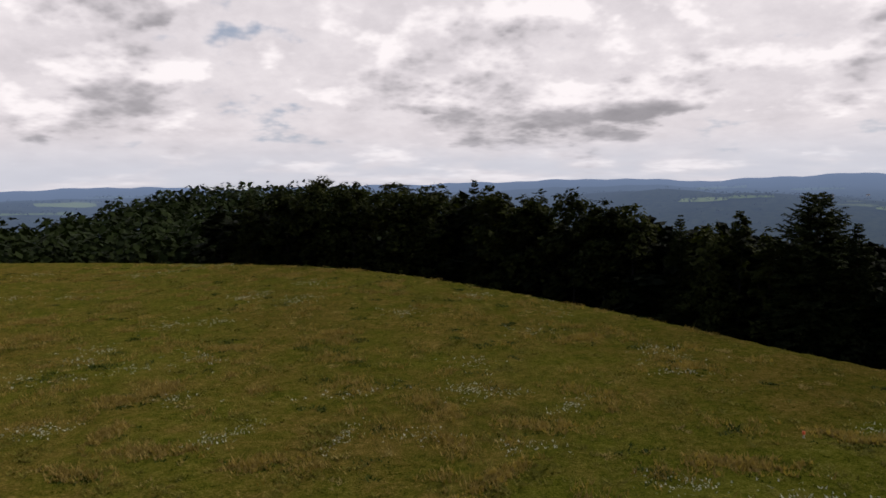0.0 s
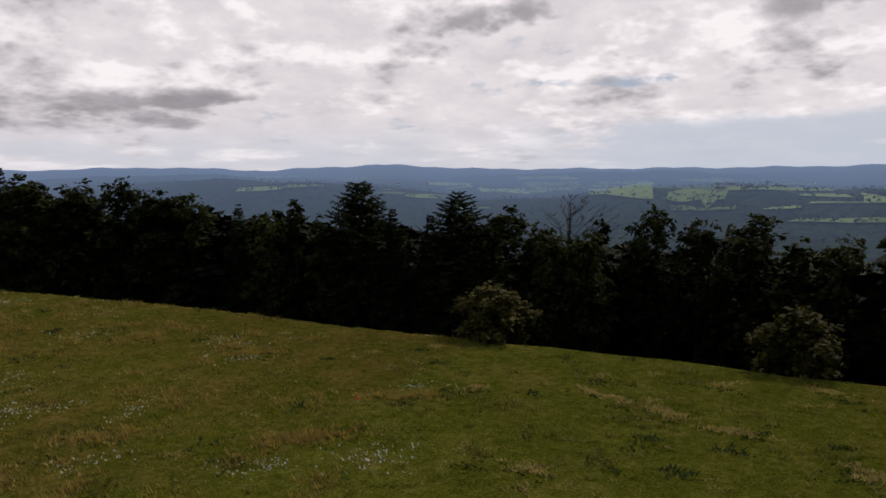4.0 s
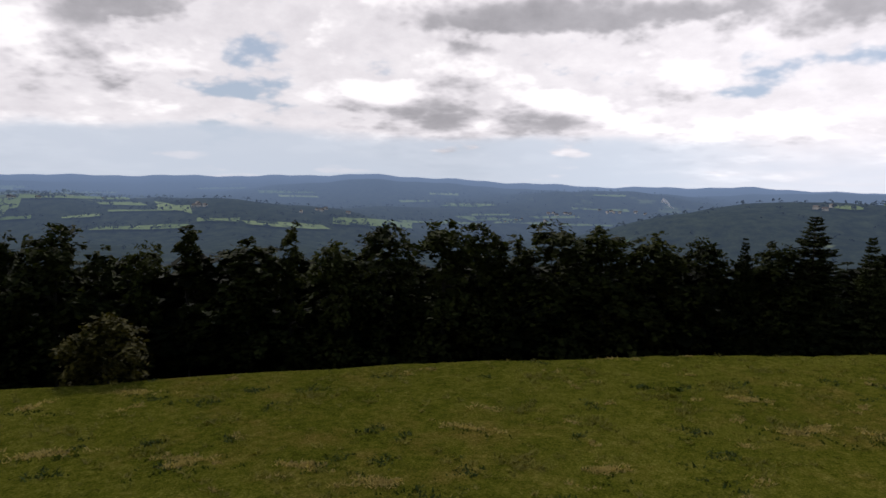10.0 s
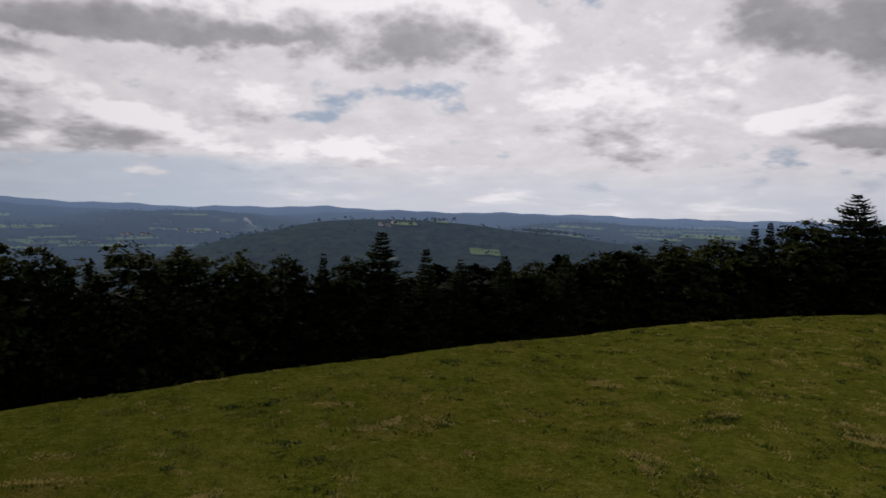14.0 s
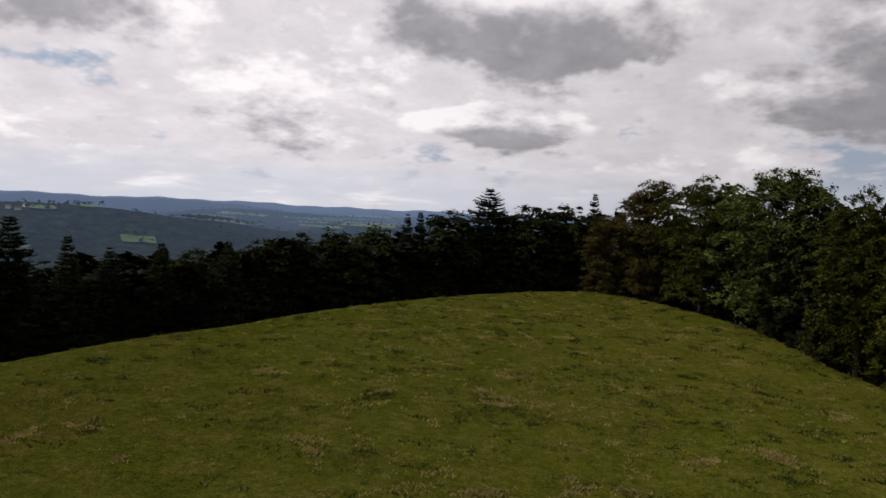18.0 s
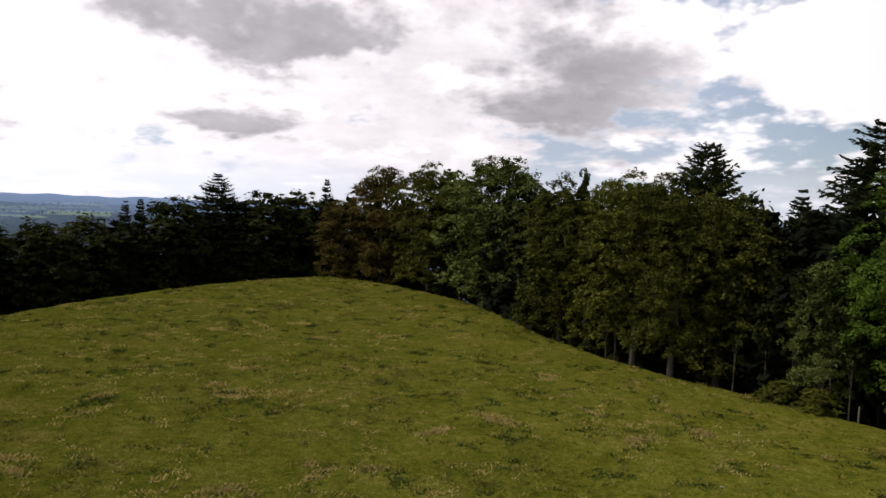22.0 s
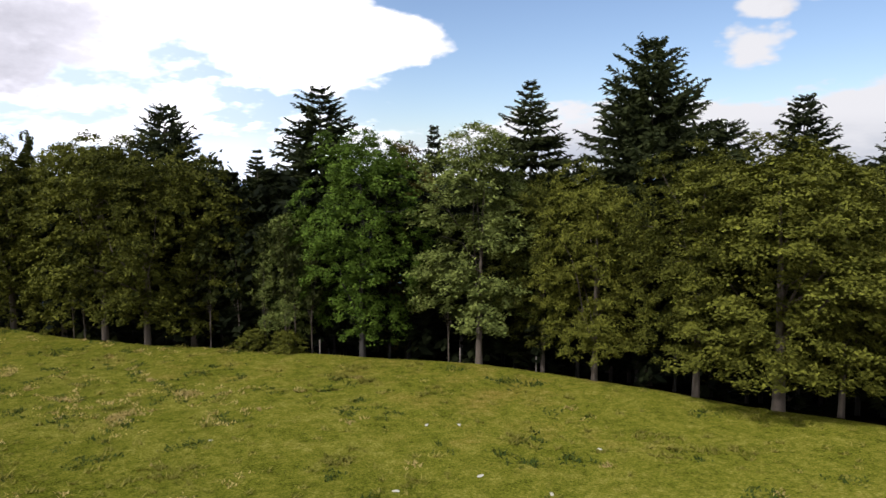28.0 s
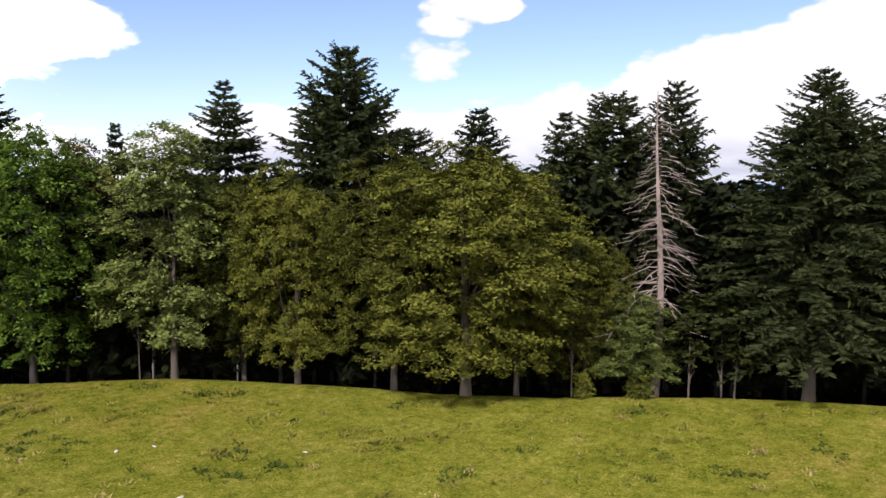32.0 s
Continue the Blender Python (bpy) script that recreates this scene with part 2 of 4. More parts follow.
def paint_haze(add, link, land, distance):
    """Diffuse colour mixed with blue emission by distance: haze painted into the material."""
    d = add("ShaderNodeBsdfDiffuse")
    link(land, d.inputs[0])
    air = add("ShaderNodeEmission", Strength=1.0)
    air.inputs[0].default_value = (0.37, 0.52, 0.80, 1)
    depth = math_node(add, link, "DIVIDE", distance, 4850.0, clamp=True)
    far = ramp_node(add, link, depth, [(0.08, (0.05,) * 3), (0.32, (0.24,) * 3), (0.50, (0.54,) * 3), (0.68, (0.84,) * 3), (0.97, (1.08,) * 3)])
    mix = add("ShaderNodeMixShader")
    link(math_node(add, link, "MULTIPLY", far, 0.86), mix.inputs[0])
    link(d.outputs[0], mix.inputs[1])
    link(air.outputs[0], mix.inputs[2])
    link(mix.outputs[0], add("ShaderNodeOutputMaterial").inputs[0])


def distance_material():
    """The far country: woods and pale green fields, their blue haze painted in as glow."""
    m, add, link = material("far_country_with_haze")
    pos = add("ShaderNodeTexCoord").outputs["Object"]
    sep = add("ShaderNodeSeparateXYZ")
    link(pos, sep.inputs[0])
    length = add("ShaderNodeVectorMath")
    length.operation = "LENGTH"
    link(pos, length.inputs[0])
    warp = add("ShaderNodeTexVoronoi", Scale=0.0075, Randomness=1.0)
    link(pos, warp.inputs["Vector"])
    tone = add("ShaderNodeSeparateColor")
    link(warp.outputs["Color"], tone.inputs[0])
    zone = noise_tex(add, link, pos, 0.0012, 4, 0.55)
    woods = noise_tex(add, link, pos, 0.0065, 7, 0.68)
    clumps = add("ShaderNodeMapRange")
    clumps.inputs[1].default_value, clumps.inputs[2].default_value = 0.36, 0.66
    link(noise_tex(add, link, pos, 0.045, 8, 0.8), clumps.inputs[0])
    canopy = clumps.outputs[0]
    fld = math_node(add, link, "ADD", math_node(add, link, "MULTIPLY", zone, 1.1), math_node(add, link, "MULTIPLY", woods, 0.9))
    fld = math_node(add, link, "ADD", fld, math_node(add, link, "MULTIPLY", tone.outputs[0], 0.24))
    # farmed slopes on the hill across the valley and along its floor
    for heading, distance, wide, much in ((52, 2250, 900, 0.24), (30, 2700, 900, 0.10), (75, 2000, 500, 0.14), (-25, 3200, 1200, 0.12), (92, 2300, 600, 0.10), (143, 2000, 600, 0.12)):
        away = add("ShaderNodeVectorMath")
        away.operation = "DISTANCE"
        away.inputs[1].default_value = bearing(heading, distance, -90)
        link(pos, away.inputs[0])
        near = add("ShaderNodeMapRange")
        near.inputs[1].default_value, near.inputs[2].default_value, near.inputs[3].default_value, near.inputs[4].default_value = wide, wide * 0.3, 0.0, much
        link(away.outputs["Value"], near.inputs[0])
        fld = math_node(add, link, "ADD", fld, near.outputs[0])
    cut = add("ShaderNodeMapRange")
    cut.inputs[1].default_value, cut.inputs[2].default_value = 1.44, 1.48
    link(fld, cut.inputs[0])
    wood = mix_node(add, link, canopy, (0.003, 0.008, 0.008), (0.048, 0.062, 0.036))
    meadow = mix_node(add, link, tone.outputs[1], (0.07, 0.105, 0.045), (0.16, 0.185, 0.095))
    land = mix_node(add, link, cut.outputs[0], wood, meadow)
    paint_haze(add, link, land, length.outputs["Value"])
    return m


MEADOW, LITTER, FAR = meadow_material(), litter_material(), distance_material()
BEECH = leaf_material("beech_leaves", (0.009, 0.013, 0.002), (0.142, 0.148, 0.020))
BROWN = leaf_material("rusty_beech_leaves", (0.022, 0.018, 0.004), (0.150, 0.118, 0.027))
ASH = leaf_material("ash_leaves", (0.012, 0.030, 0.003), (0.130, 0.200, 0.024))
MAPLE = leaf_material("maple_leaves", (0.018, 0.030, 0.006), (0.215, 0.250, 0.060))
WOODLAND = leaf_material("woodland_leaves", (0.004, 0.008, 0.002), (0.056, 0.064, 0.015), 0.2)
# Near-black leaf colours: the shade inside the forest is put into them.
SHADE = leaf_material("shade_dark_leaves", (0.003, 0.005, 0.002), (0.015, 0.019, 0.006), 0.1)
NEEDLE = leaf_material("fir_needles", (0.003, 0.006, 0.002), (0.046, 0.056, 0.018), 0.1)
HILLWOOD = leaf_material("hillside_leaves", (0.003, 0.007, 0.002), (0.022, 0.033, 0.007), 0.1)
BARK = bark_material("grey_brown_bark", (0.026, 0.020, 0.014), (0.115, 0.092, 0.068))
# Copy of the bark darkened by colour, as trunks look in shade.
DARKBARK = bark_material("shade_dark_bark", (0.010, 0.009, 0.007), (0.045, 0.040, 0.033))
PALEBARK = bark_material("bleached_dead_wood", (0.15, 0.115, 0.09), (0.36, 0.29, 0.24))
SUNNY = leaf_material("sunlit_bush_leaves", (0.009, 0.011, 0.002), (0.100, 0.086, 0.016), 0.15)

# ---- ground ----
# The meadow's rim: heading, distance, height below the camera.
RIM = [(-31, 150, -12.6), (-20, 135, -13.0), (-10, 120, -12.9), (-3.6, 110, -13.3), (3, 100, -14.1), (9, 90, -14.5),
       (18, 78, -14.8), (25, 72, -15.3), (31, 68, -15.4), (38, 65.5, -15.7), (45, 64, -16.0), (59, 62, -16.3),
       (76, 62, -16.0), (94, 66, -15.7), (111, 74, -15.1), (126, 88, -14.6), (138.4, 105, -13.5), (146.5, 118, -13.1),
       (153.2, 130, -13.2), (158.4, 122, -13.6), (164.8, 104, -13.9), (170.4, 85, -14.8), (174.8, 77, -15.1), (180.3, 71, -15.3),
       (188.8, 66, -15.5), (196.8, 63, -15.8)]
RIM += [(204.8, 61, -15.9), (212.8, 58, -16.15), (218.8, 56, -16.2), (224.8, 54, -16.25), (233.8, 53.5, -16.15), (242.8, 55, -15.9),
        (256.8, 58, -15.5), (284.1, 80, -14.6), (310, 120, -13.4), (329, 150, -12.6)]
RIM_H, RIM_R, RIM_Z = (np.array(c, float) for c in zip(*RIM))
CENTRE_Z = -15.6
# The skyline of the far hills: heading, angle above the level in degrees.
SKYLINE = [(-31, -0.05), (-22, 0.13), (-17, -0.2), (0, 0.0), (12.5, 0.2), (20, -0.1), (28.5, 0.3), (37, -0.12), (47, -0.15), (58, -0.12), (70, 0.1), (78.5, 0.43),
           (89, 0.04), (97, -0.17), (107, 0.05), (114, -0.2), (124, -0.15), (135, -0.35), (140, -0.3), (155, -0.6), (200, -0.5), (258, -0.2), (300, -0.3), (329, -0.05)]
SKY_H, SKY_E = (np.array(c, float) for c in zip(*SKYLINE))


def wrapped(heading):
    return (np.asarray(heading, float) + 31) % 360 - 31


def rim(heading):
    h = wrapped(heading)
    return np.interp(h, RIM_H, RIM_R), np.interp(h, RIM_H, RIM_Z)


def base_z(heading, r):
    """Height of the ground: a domed meadow, falling flanks, a wide valley that rises to the far hills."""
    h, r = np.broadcast_arrays(wrapped(heading), np.asarray(r, float))
    R, Z = rim(h)
    s = np.minimum(r / R, 1)
    z = CENTRE_Z + (Z - CENTRE_Z) * s ** 2
    out = np.maximum(r - R, 0)
    flank = np.clip((170 - h) / 12, 0, 1) * np.clip((h + 45) / 20, 0, 1)
    z = z - (0.26 + 0.06 * flank) * np.minimum(out, 14) - 0.12 * np.clip(out - 14, 0, 40) - 0.16 * np.clip(out - 54, 0, 700)
    a = np.radians(h)
    u, v = r * np.sin(a) / 420, r * np.cos(a) / 420
    roll = np.sin(u * 1.3 + 0.7 * np.sin(v)) * np.cos(v * 1.1 + 0.5) + 0.5 * np.sin(2.3 * u + 1.7 * v + 1.0) + 0.3 * np.sin(5.1 * u - 3 * v) * np.cos(4 * v)
    k = np.clip((r - 700) / 3900, 0, 1)
    z = z + 40 * roll * np.clip((r - 350) / 900, 0, 1) * (1 - 0.7 * k)
    far = 4650 * np.tan(np.radians(np.interp(h, SKY_H, SKY_E) + 0.05 * np.sin(h * 0.9) + 0.04 * np.sin(h * 2.3 + 1)))
    return z * (1 - k ** 1.6) + far * k ** 1.6


# Hills: heading, distance, angle of the top, half width in degrees, half depth in metres.
HILLS = [(-8, 340, -2.4, 20, 90), (113, 1500, -0.85, 17, 420), (128, 2600, -0.75, 8, 300), (118, 3300, -0.35, 10, 300), (140, 3000, -0.9, 7, 300), (100, 2500, -1.2, 8, 300),
         (45, 3500, -0.45, 10, 300), (10, 3200, -0.5, 10, 300), (58, 2250, -1.5, 14, 420), (72, 1650, -2.4, 8, 300),
         (22, 2500, -1.1, 13, 500), (140, 1900, -1.7, 8, 400), (-20, 2900, -0.7, 14, 500), (88, 3100, -0.5, 16, 500)]
HILLS = [(h, d, d * math.tan(radians(e)) - float(base_z(h, d)), w, deep) for h, d, e, w, deep in HILLS]


def ground_z(heading, r):
    h, r = np.broadcast_arrays(wrapped(heading), np.asarray(r, float))
    z, gate = base_z(h, r), np.clip((r - rim(h)[0] - 30) / 90, 0, 1)
    for heading_0, distance, height, wide, deep in HILLS:
        d = (h - heading_0 + 180) % 360 - 180
        z = z + gate * height * np.exp(-np.abs(d / (wide * 1.1)) ** 3.2 - ((r - distance) / deep) ** 2)
    return z


def polar_mesh(name, headings, radii, mats, pick):
    H, Rr = np.meshgrid(headings, radii, indexing="ij")
    Zz = ground_z(H, Rr)
    a = np.radians(H)
    co = np.stack([Rr * np.sin(a), Rr * np.cos(a), Zz], -1).reshape(-1, 3)
    n, m = len(headings), len(radii)
    i, j = np.meshgrid(np.arange(n), np.arange(m - 1), indexing="ij")
    i2 = (i + 1) % n
    f = np.stack([i * m + j, i * m + j + 1, i2 * m + j + 1, i2 * m + j], -1).reshape(-1, 4)
    return mesh_from(name, co, f, mats, pick)


def mesh_from(name, co, faces, mats, pick=None, smooth=True):
    me = bpy.data.meshes.new(name)
    k = faces.shape[1]
    me.vertices.add(len(co))
    me.vertices.foreach_set("co", np.ascontiguousarray(co, np.float32).ravel())
    me.loops.add(faces.size)
    me.loops.foreach_set("vertex_index", faces.astype(np.int32).ravel())
    me.polygons.add(len(faces))
    me.polygons.foreach_set("loop_start", np.arange(0, faces.size, k, dtype=np.int32))
    for mt in mats:
        me.materials.append(mt)
    if pick is not None:
        me.polygons.foreach_set("material_index", pick(co[faces].mean(1)).astype(np.int32))
    me.polygons.foreach_set("use_smooth", np.full(len(faces), smooth))
    me.update(calc_edges=True)
    return me


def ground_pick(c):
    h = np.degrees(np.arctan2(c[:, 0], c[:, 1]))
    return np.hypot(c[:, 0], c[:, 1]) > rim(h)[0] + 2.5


headings = np.arange(-31, 329, 0.75)
near_r = np.concatenate([np.linspace(0, 40, 12), np.linspace(42, 180, 92), np.linspace(186, 360, 24)])
far_r = np.geomspace(360, 4850, 120)
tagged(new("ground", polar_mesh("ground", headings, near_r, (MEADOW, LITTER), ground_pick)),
       "domed hilltop meadow of green and straw-coloured grass, wooded edges", "ground", kind="structure")
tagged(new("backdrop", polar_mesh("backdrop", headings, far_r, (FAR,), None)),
       "wide valley with woods, pale fields and far hills, blue haze painted in", "landscape", kind="structure")


# ---- trees ----
def tube(points, radii, sides=7):
    """A tapered, bent round limb as vertices and quads."""
    P, rr = np.asarray(points, float), np.asarray(radii, float)
    d = np.gradient(P, axis=0)
    d /= np.linalg.norm(d, axis=1)[:, None] + 1e-9
    side = np.cross(d, (0.31, 0.95, 0.11))
    side /= np.linalg.norm(side, axis=1)[:, None] + 1e-9
    other = np.cross(d, side)
    a = np.linspace(0, 2 * np.pi, sides, endpoint=False)
    co = P[:, None] + rr[:, None, None] * (np.cos(a)[None, :, None] * side[:, None] + np.sin(a)[None, :, None] * other[:, None])
    n = len(P)
    i, j = np.meshgrid(np.arange(n - 1), np.arange(sides), indexing="ij")
    j2 = (j + 1) % sides
    f = np.stack([i * sides + j, i * sides + j2, (i + 1) * sides + j2, (i + 1) * sides + j], -1).reshape(-1, 4)
    return co.reshape(-1, 3), f


def joined(pieces):
    co, fs, at = [], [], 0
    for c, f in pieces:
        co.append(c)
        fs.append(f + at)
        at += len(c)
    return np.concatenate(co), np.concatenate(fs)


def leaf_quads(centres, along, normal, length, width):
    """One bent-free rhombic leaf spray for each centre."""
    along = along / (np.linalg.norm(along, axis=1)[:, None] + 1e-9)
    across = np.cross(normal, along)
    across /= np.linalg.norm(across, axis=1)[:, None] + 1e-9
    L, W = np.asarray(length).reshape(-1, 1), np.asarray(width).reshape(-1, 1)
    co = np.stack([centres - along * L * 0.5, centres - across * W * 0.5 + along * L * 0.08,
                   centres + along * L * 0.5, centres + across * W * 0.5 + along * L * 0.08], 1)
    n = len(centres)
    return co.reshape(-1, 3), np.arange(n * 4).reshape(n, 4)


def crown_mesh(name, seed, mat, height, spread, base, clumps, per, leaf, flat, blobs, peak=0.45, blunt=2.2, skirt=0.12, tight=0.48):
    """A broad crown: bough masses round the trunk, each covered with hanging clumps of leaf sprays."""
    g = np.random.default_rng(seed)
    s = np.append((np.arange(blobs) + g.uniform(0.1, 0.9, blobs)) / blobs * 0.86 + 0.03, (0.80, 0.9))
    prof = np.sqrt(np.maximum(1 - (np.abs(s - peak) / np.where(s < peak, peak + skirt, 1 - peak)) ** blunt, 0.02))
    a = np.arange(blobs + 2) * 2.399963 + g.normal(0, 0.35, blobs + 2)
    rb = spread / 2 * g.uniform(0.26, 0.50, blobs + 2) * (0.62 + 0.5 * prof)
    rad = np.maximum(spread / 2 * prof * g.uniform(0.86, 1.08, blobs + 2) - rb, 0)
    rad[-2:] *= 0.4
    B = np.stack([rad * np.cos(a), rad * np.sin(a), height * (base + (1 - base) * s)], 1)
    pick = g.choice(blobs + 2, clumps, p=rb ** 2 / (rb ** 2).sum())
    zd = g.uniform(-0.58, 1, clumps)
    ad = g.uniform(0, 6.283, clumps)
    rd = np.sqrt(1 - zd ** 2)
    inner = g.random(clumps) < 0.10
    deep = np.where(inner, g.uniform(0.35, 0.62, clumps), g.uniform(0.84, 1.08, clumps))
    C = B[pick] + np.stack([rd * np.cos(ad), rd * np.sin(ad), zd * 0.8], 1) * (rb[pick] * deep)[:, None]
    C[:, 2] = np.maximum(C[:, 2], base * height * g.uniform(0.85, 1.25, clumps))
    C[:, 2] = base * height + (C[:, 2] - base * height) * (0.97 * height - base * height) / (C[:, 2].max() - base * height)
    size = spread * g.uniform(0.05, 0.10, clumps) * (1 if spread < 14 else 0.7)
    n = clumps * per
    off = g.normal(0, tight, (clumps, per, 3))
    off[..., 2] *= flat
    a = np.arctan2(C[:, 1], C[:, 0])
    run = off[..., 0] * np.cos(a)[:, None] + off[..., 1] * np.sin(a)[:, None]
    off[..., 2] -= 0.25 * run
    P = (C[:, None] + off * size[:, None, None]).reshape(-1, 3)
    ao = np.repeat(a, per) + g.normal(0, 1.2, n)
    along = np.stack([np.cos(ao), np.sin(ao), -0.28 + g.normal(0, 0.28, n)], 1)
    normal = np.stack([np.cos(ao) * 0.45, np.sin(ao) * 0.45, np.ones(n)], 1) + g.normal(0, 0.42, (n, 3))
    L = leaf * g.uniform(0.6, 1.4, n) * np.where(np.repeat(inner, per), 1.5, 1.0)
    co, f = leaf_quads(P, along, normal, L, L * g.uniform(0.45, 0.7, n))
    return mesh_from(name, co, f, (mat,), smooth=False), C


def trunk_mesh(name, seed, mat, height, girth, targets, limbs):
    """Tapered bole with root flare, forking into limbs that run out into the crown."""
    g = np.random.default_rng(seed + 500)
    t = np.linspace(0, 1, 16) ** 1.5
    lean = g.normal(0, 0.02, 2) * height
    path = np.stack([lean[0] * t ** 2, lean[1] * t ** 2, t * height * 0.82 - 0.6], 1)
    r = girth * (1 - 0.86 * t) * (1 + 0.45 * np.exp(-t * 40))
    pieces = [tube(path, r, 10)]
    for k in range(limbs):
        aim = targets[g.integers(len(targets))]
        s = g.uniform(0.2, 0.75)
        p0 = path[0] + (path[-1] - path[0]) * s
        p0[:2] = lean * s ** 2
        if aim[2] < p0[2]:
            aim = aim + np.array((0, 0, p0[2] - aim[2] + 0.08 * height))
        v = np.linspace(0, 1, 6)[:, None]
        arc = p0 + (aim - p0) * v
        arc[:, 2] += np.sin(v[:, 0] * 3.14) * 0.03 * height
        arc[1:-1] += g.normal(0, 0.012 * height, (4, 3))
        pieces.append(tube(arc, girth * (0.42 - 0.3 * s) * (1 - 0.88 * v[:, 0]), 5))
    co, f = joined(pieces)
    return mesh_from(name, co, f, (mat,))


def fir_mesh(name, seed, mat, height, spread, base, whorls, taper=0.8, gaps=0.25, twig=1.0, blunt=0.0, fine=1.0, full=0.5):
    """Conifer crown: whorls of boughs, hanging below and upswept at the tips, each with rows of needle twigs."""
    g = np.random.default_rng(seed)
    C, A, N, L, W = [], [], [], [], []
    lobe, turn = g.uniform(0.07, 0.15), g.uniform(0, 6.28, 2)
    for k in range(whorls):
        s = (k + g.uniform(0, 0.9)) / whorls
        h = base + (0.985 - base) * s
        reach = spread / 2 * min(1.0, (1 - s) / full) ** taper * (0.80 + 0.20 * min(1, s / 0.12)) + blunt * spread * 0.12 * (s > 0.6) + 0.25
        count = 12 if s < 0.85 else 7
        spin = g.uniform(0, 6.28)
        for b in range(count):
            if g.random() < gaps * (s < 0.92) * 0.75:
                continue
            a = spin + b * 6.283 / count + g.normal(0, 0.25)
            ln = reach * g.uniform(1 - gaps * 1.3, 1.06) * (1 + lobe * math.sin(2 * a + turn[0] + 5 * s) + 0.5 * lobe * math.sin(3 * a + turn[1] - 9 * s))
            d = np.array((math.cos(a), math.sin(a)))
            rise = 0.52 * s ** 1.5 - 0.16 + g.normal(0, 0.09)
            steps = max(4, int((4 + ln * 2.8) * fine))
            v = np.linspace(0.12, 1, steps)
            pt = np.stack([d[0] * ln * v, d[1] * ln * v, h * height + ln * (rise * v - 0.20 * v ** 2 * (1 - s) + 0.10 * v ** 4)], 1)
            for side in (-1, 1):
                ta = a + side * g.uniform(0.55, 1.1, steps)
                tl = twig * np.minimum(0.20 * ln + 0.34, 1.25) * (1.12 - 0.62 * v) * g.uniform(0.6, 1.3, steps)
                al = np.stack([np.cos(ta), np.sin(ta), g.normal(-0.12, 0.30, steps)], 1)
                C.append(pt + al * tl[:, None] * 0.5)
                A.append(al)
                N.append(g.normal(0, 0.8, (steps, 3)) + (0, 0, 0.5))
                L.append(tl * 1.15)
                W.append(np.clip(tl * 0.36, 0.18, 0.36) / fine ** 0.6)
            al = np.gradient(pt, axis=0)
            C.append(pt - (0, 0, 0.1))
            A.append(al)
            N.append(g.normal(0, 1, (steps, 3)))
            L.append(np.full(steps, ln / steps * 1.9))
            W.append(np.full(steps, 0.30 / fine ** 0.6))
    co, f = leaf_quads(*(np.concatenate(q) for q in (C, A, N, L, W)))
    return mesh_from(name, co, f, (mat,), smooth=False)


def bare_mesh(name, seed, mat, height, girth, base, boughs, reach, droop, upright=0.0):
    """A dead tree: bole and leafless, twigged boughs."""
    g = np.random.default_rng(seed)
    t = np.linspace(0, 1, 12)
    path = np.stack([0.012 * height * np.sin(t * 5), 0.01 * height * t, t * height - 0.4], 1)
    pieces = [tube(path, girth * (1 - 0.93 * t), 8)]
    for k in range(boughs):
        s = base + (1 - base) * (k + g.random()) / boughs
        a = g.uniform(0, 6.28)
        ln = reach * (1.1 - s) * g.uniform(0.6, 1.3)
        v = np.linspace(0, 1, 6)
        r = np.stack([np.cos(a) * v * ln, np.sin(a) * v * ln, s * height - 0.4 + ln * (upright * v + (0.25 * v - droop * v ** 1.6))], 1)
        r[1:] += g.normal(0, 0.035 * ln, (5, 3))
        pieces.append(tube(r, girth * 0.20 * (1.2 - s) * (1.08 - v), 4))
        for q in range(4):
            i = g.integers(2, 6)
            b = a + g.choice((-1, 1)) * g.uniform(0.4, 1.0)
            w = np.linspace(0, 1, 3)[:, None]
            tip = np.array((math.cos(b), math.sin(b), upright * 0.8 - 0.35 * droop)) * ln * g.uniform(0.25, 0.5)
            pieces.append(tube(r[i] + tip * w, girth * 0.10 * (1.1 - w[:, 0]), 3))
    co, f = joined(pieces)
    return mesh_from(name, co, f, (mat,))


KINDS = {}


def broad(key, seed, mat, height, spread, base, clumps, per, leaf, flat, lobes, girth, peak=0.45, blunt=2.2, skirt=0.12, limbs=9, bark=BARK, tight=0.48):
    crown, C = crown_mesh(key + "_crown", seed, mat, height, spread, base, clumps, per, leaf, flat, lobes, peak, blunt, skirt, tight)
    KINDS.setdefault(key, []).append((height, spread, trunk_mesh(key + "_trunk", seed, bark, height, girth, C, limbs), crown))


def conifer(key, seed, height, spread, base, whorls, girth, mat=NEEDLE, bark=BARK, **shape):
    t = np.linspace(0, 1, 14) ** 1.6
    co, f = tube(np.stack([0 * t, 0 * t, t * height * 0.99 - 0.6], 1), girth * (1 - 0.95 * t) * (1 + 0.5 * np.exp(-t * 60)), 9)
    KINDS.setdefault(key, []).append((height, spread, mesh_from(key + "_trunk", co, f, (bark,)),
                                      fir_mesh(key + "_crown", seed, mat, height, spread, base, whorls, **shape)))


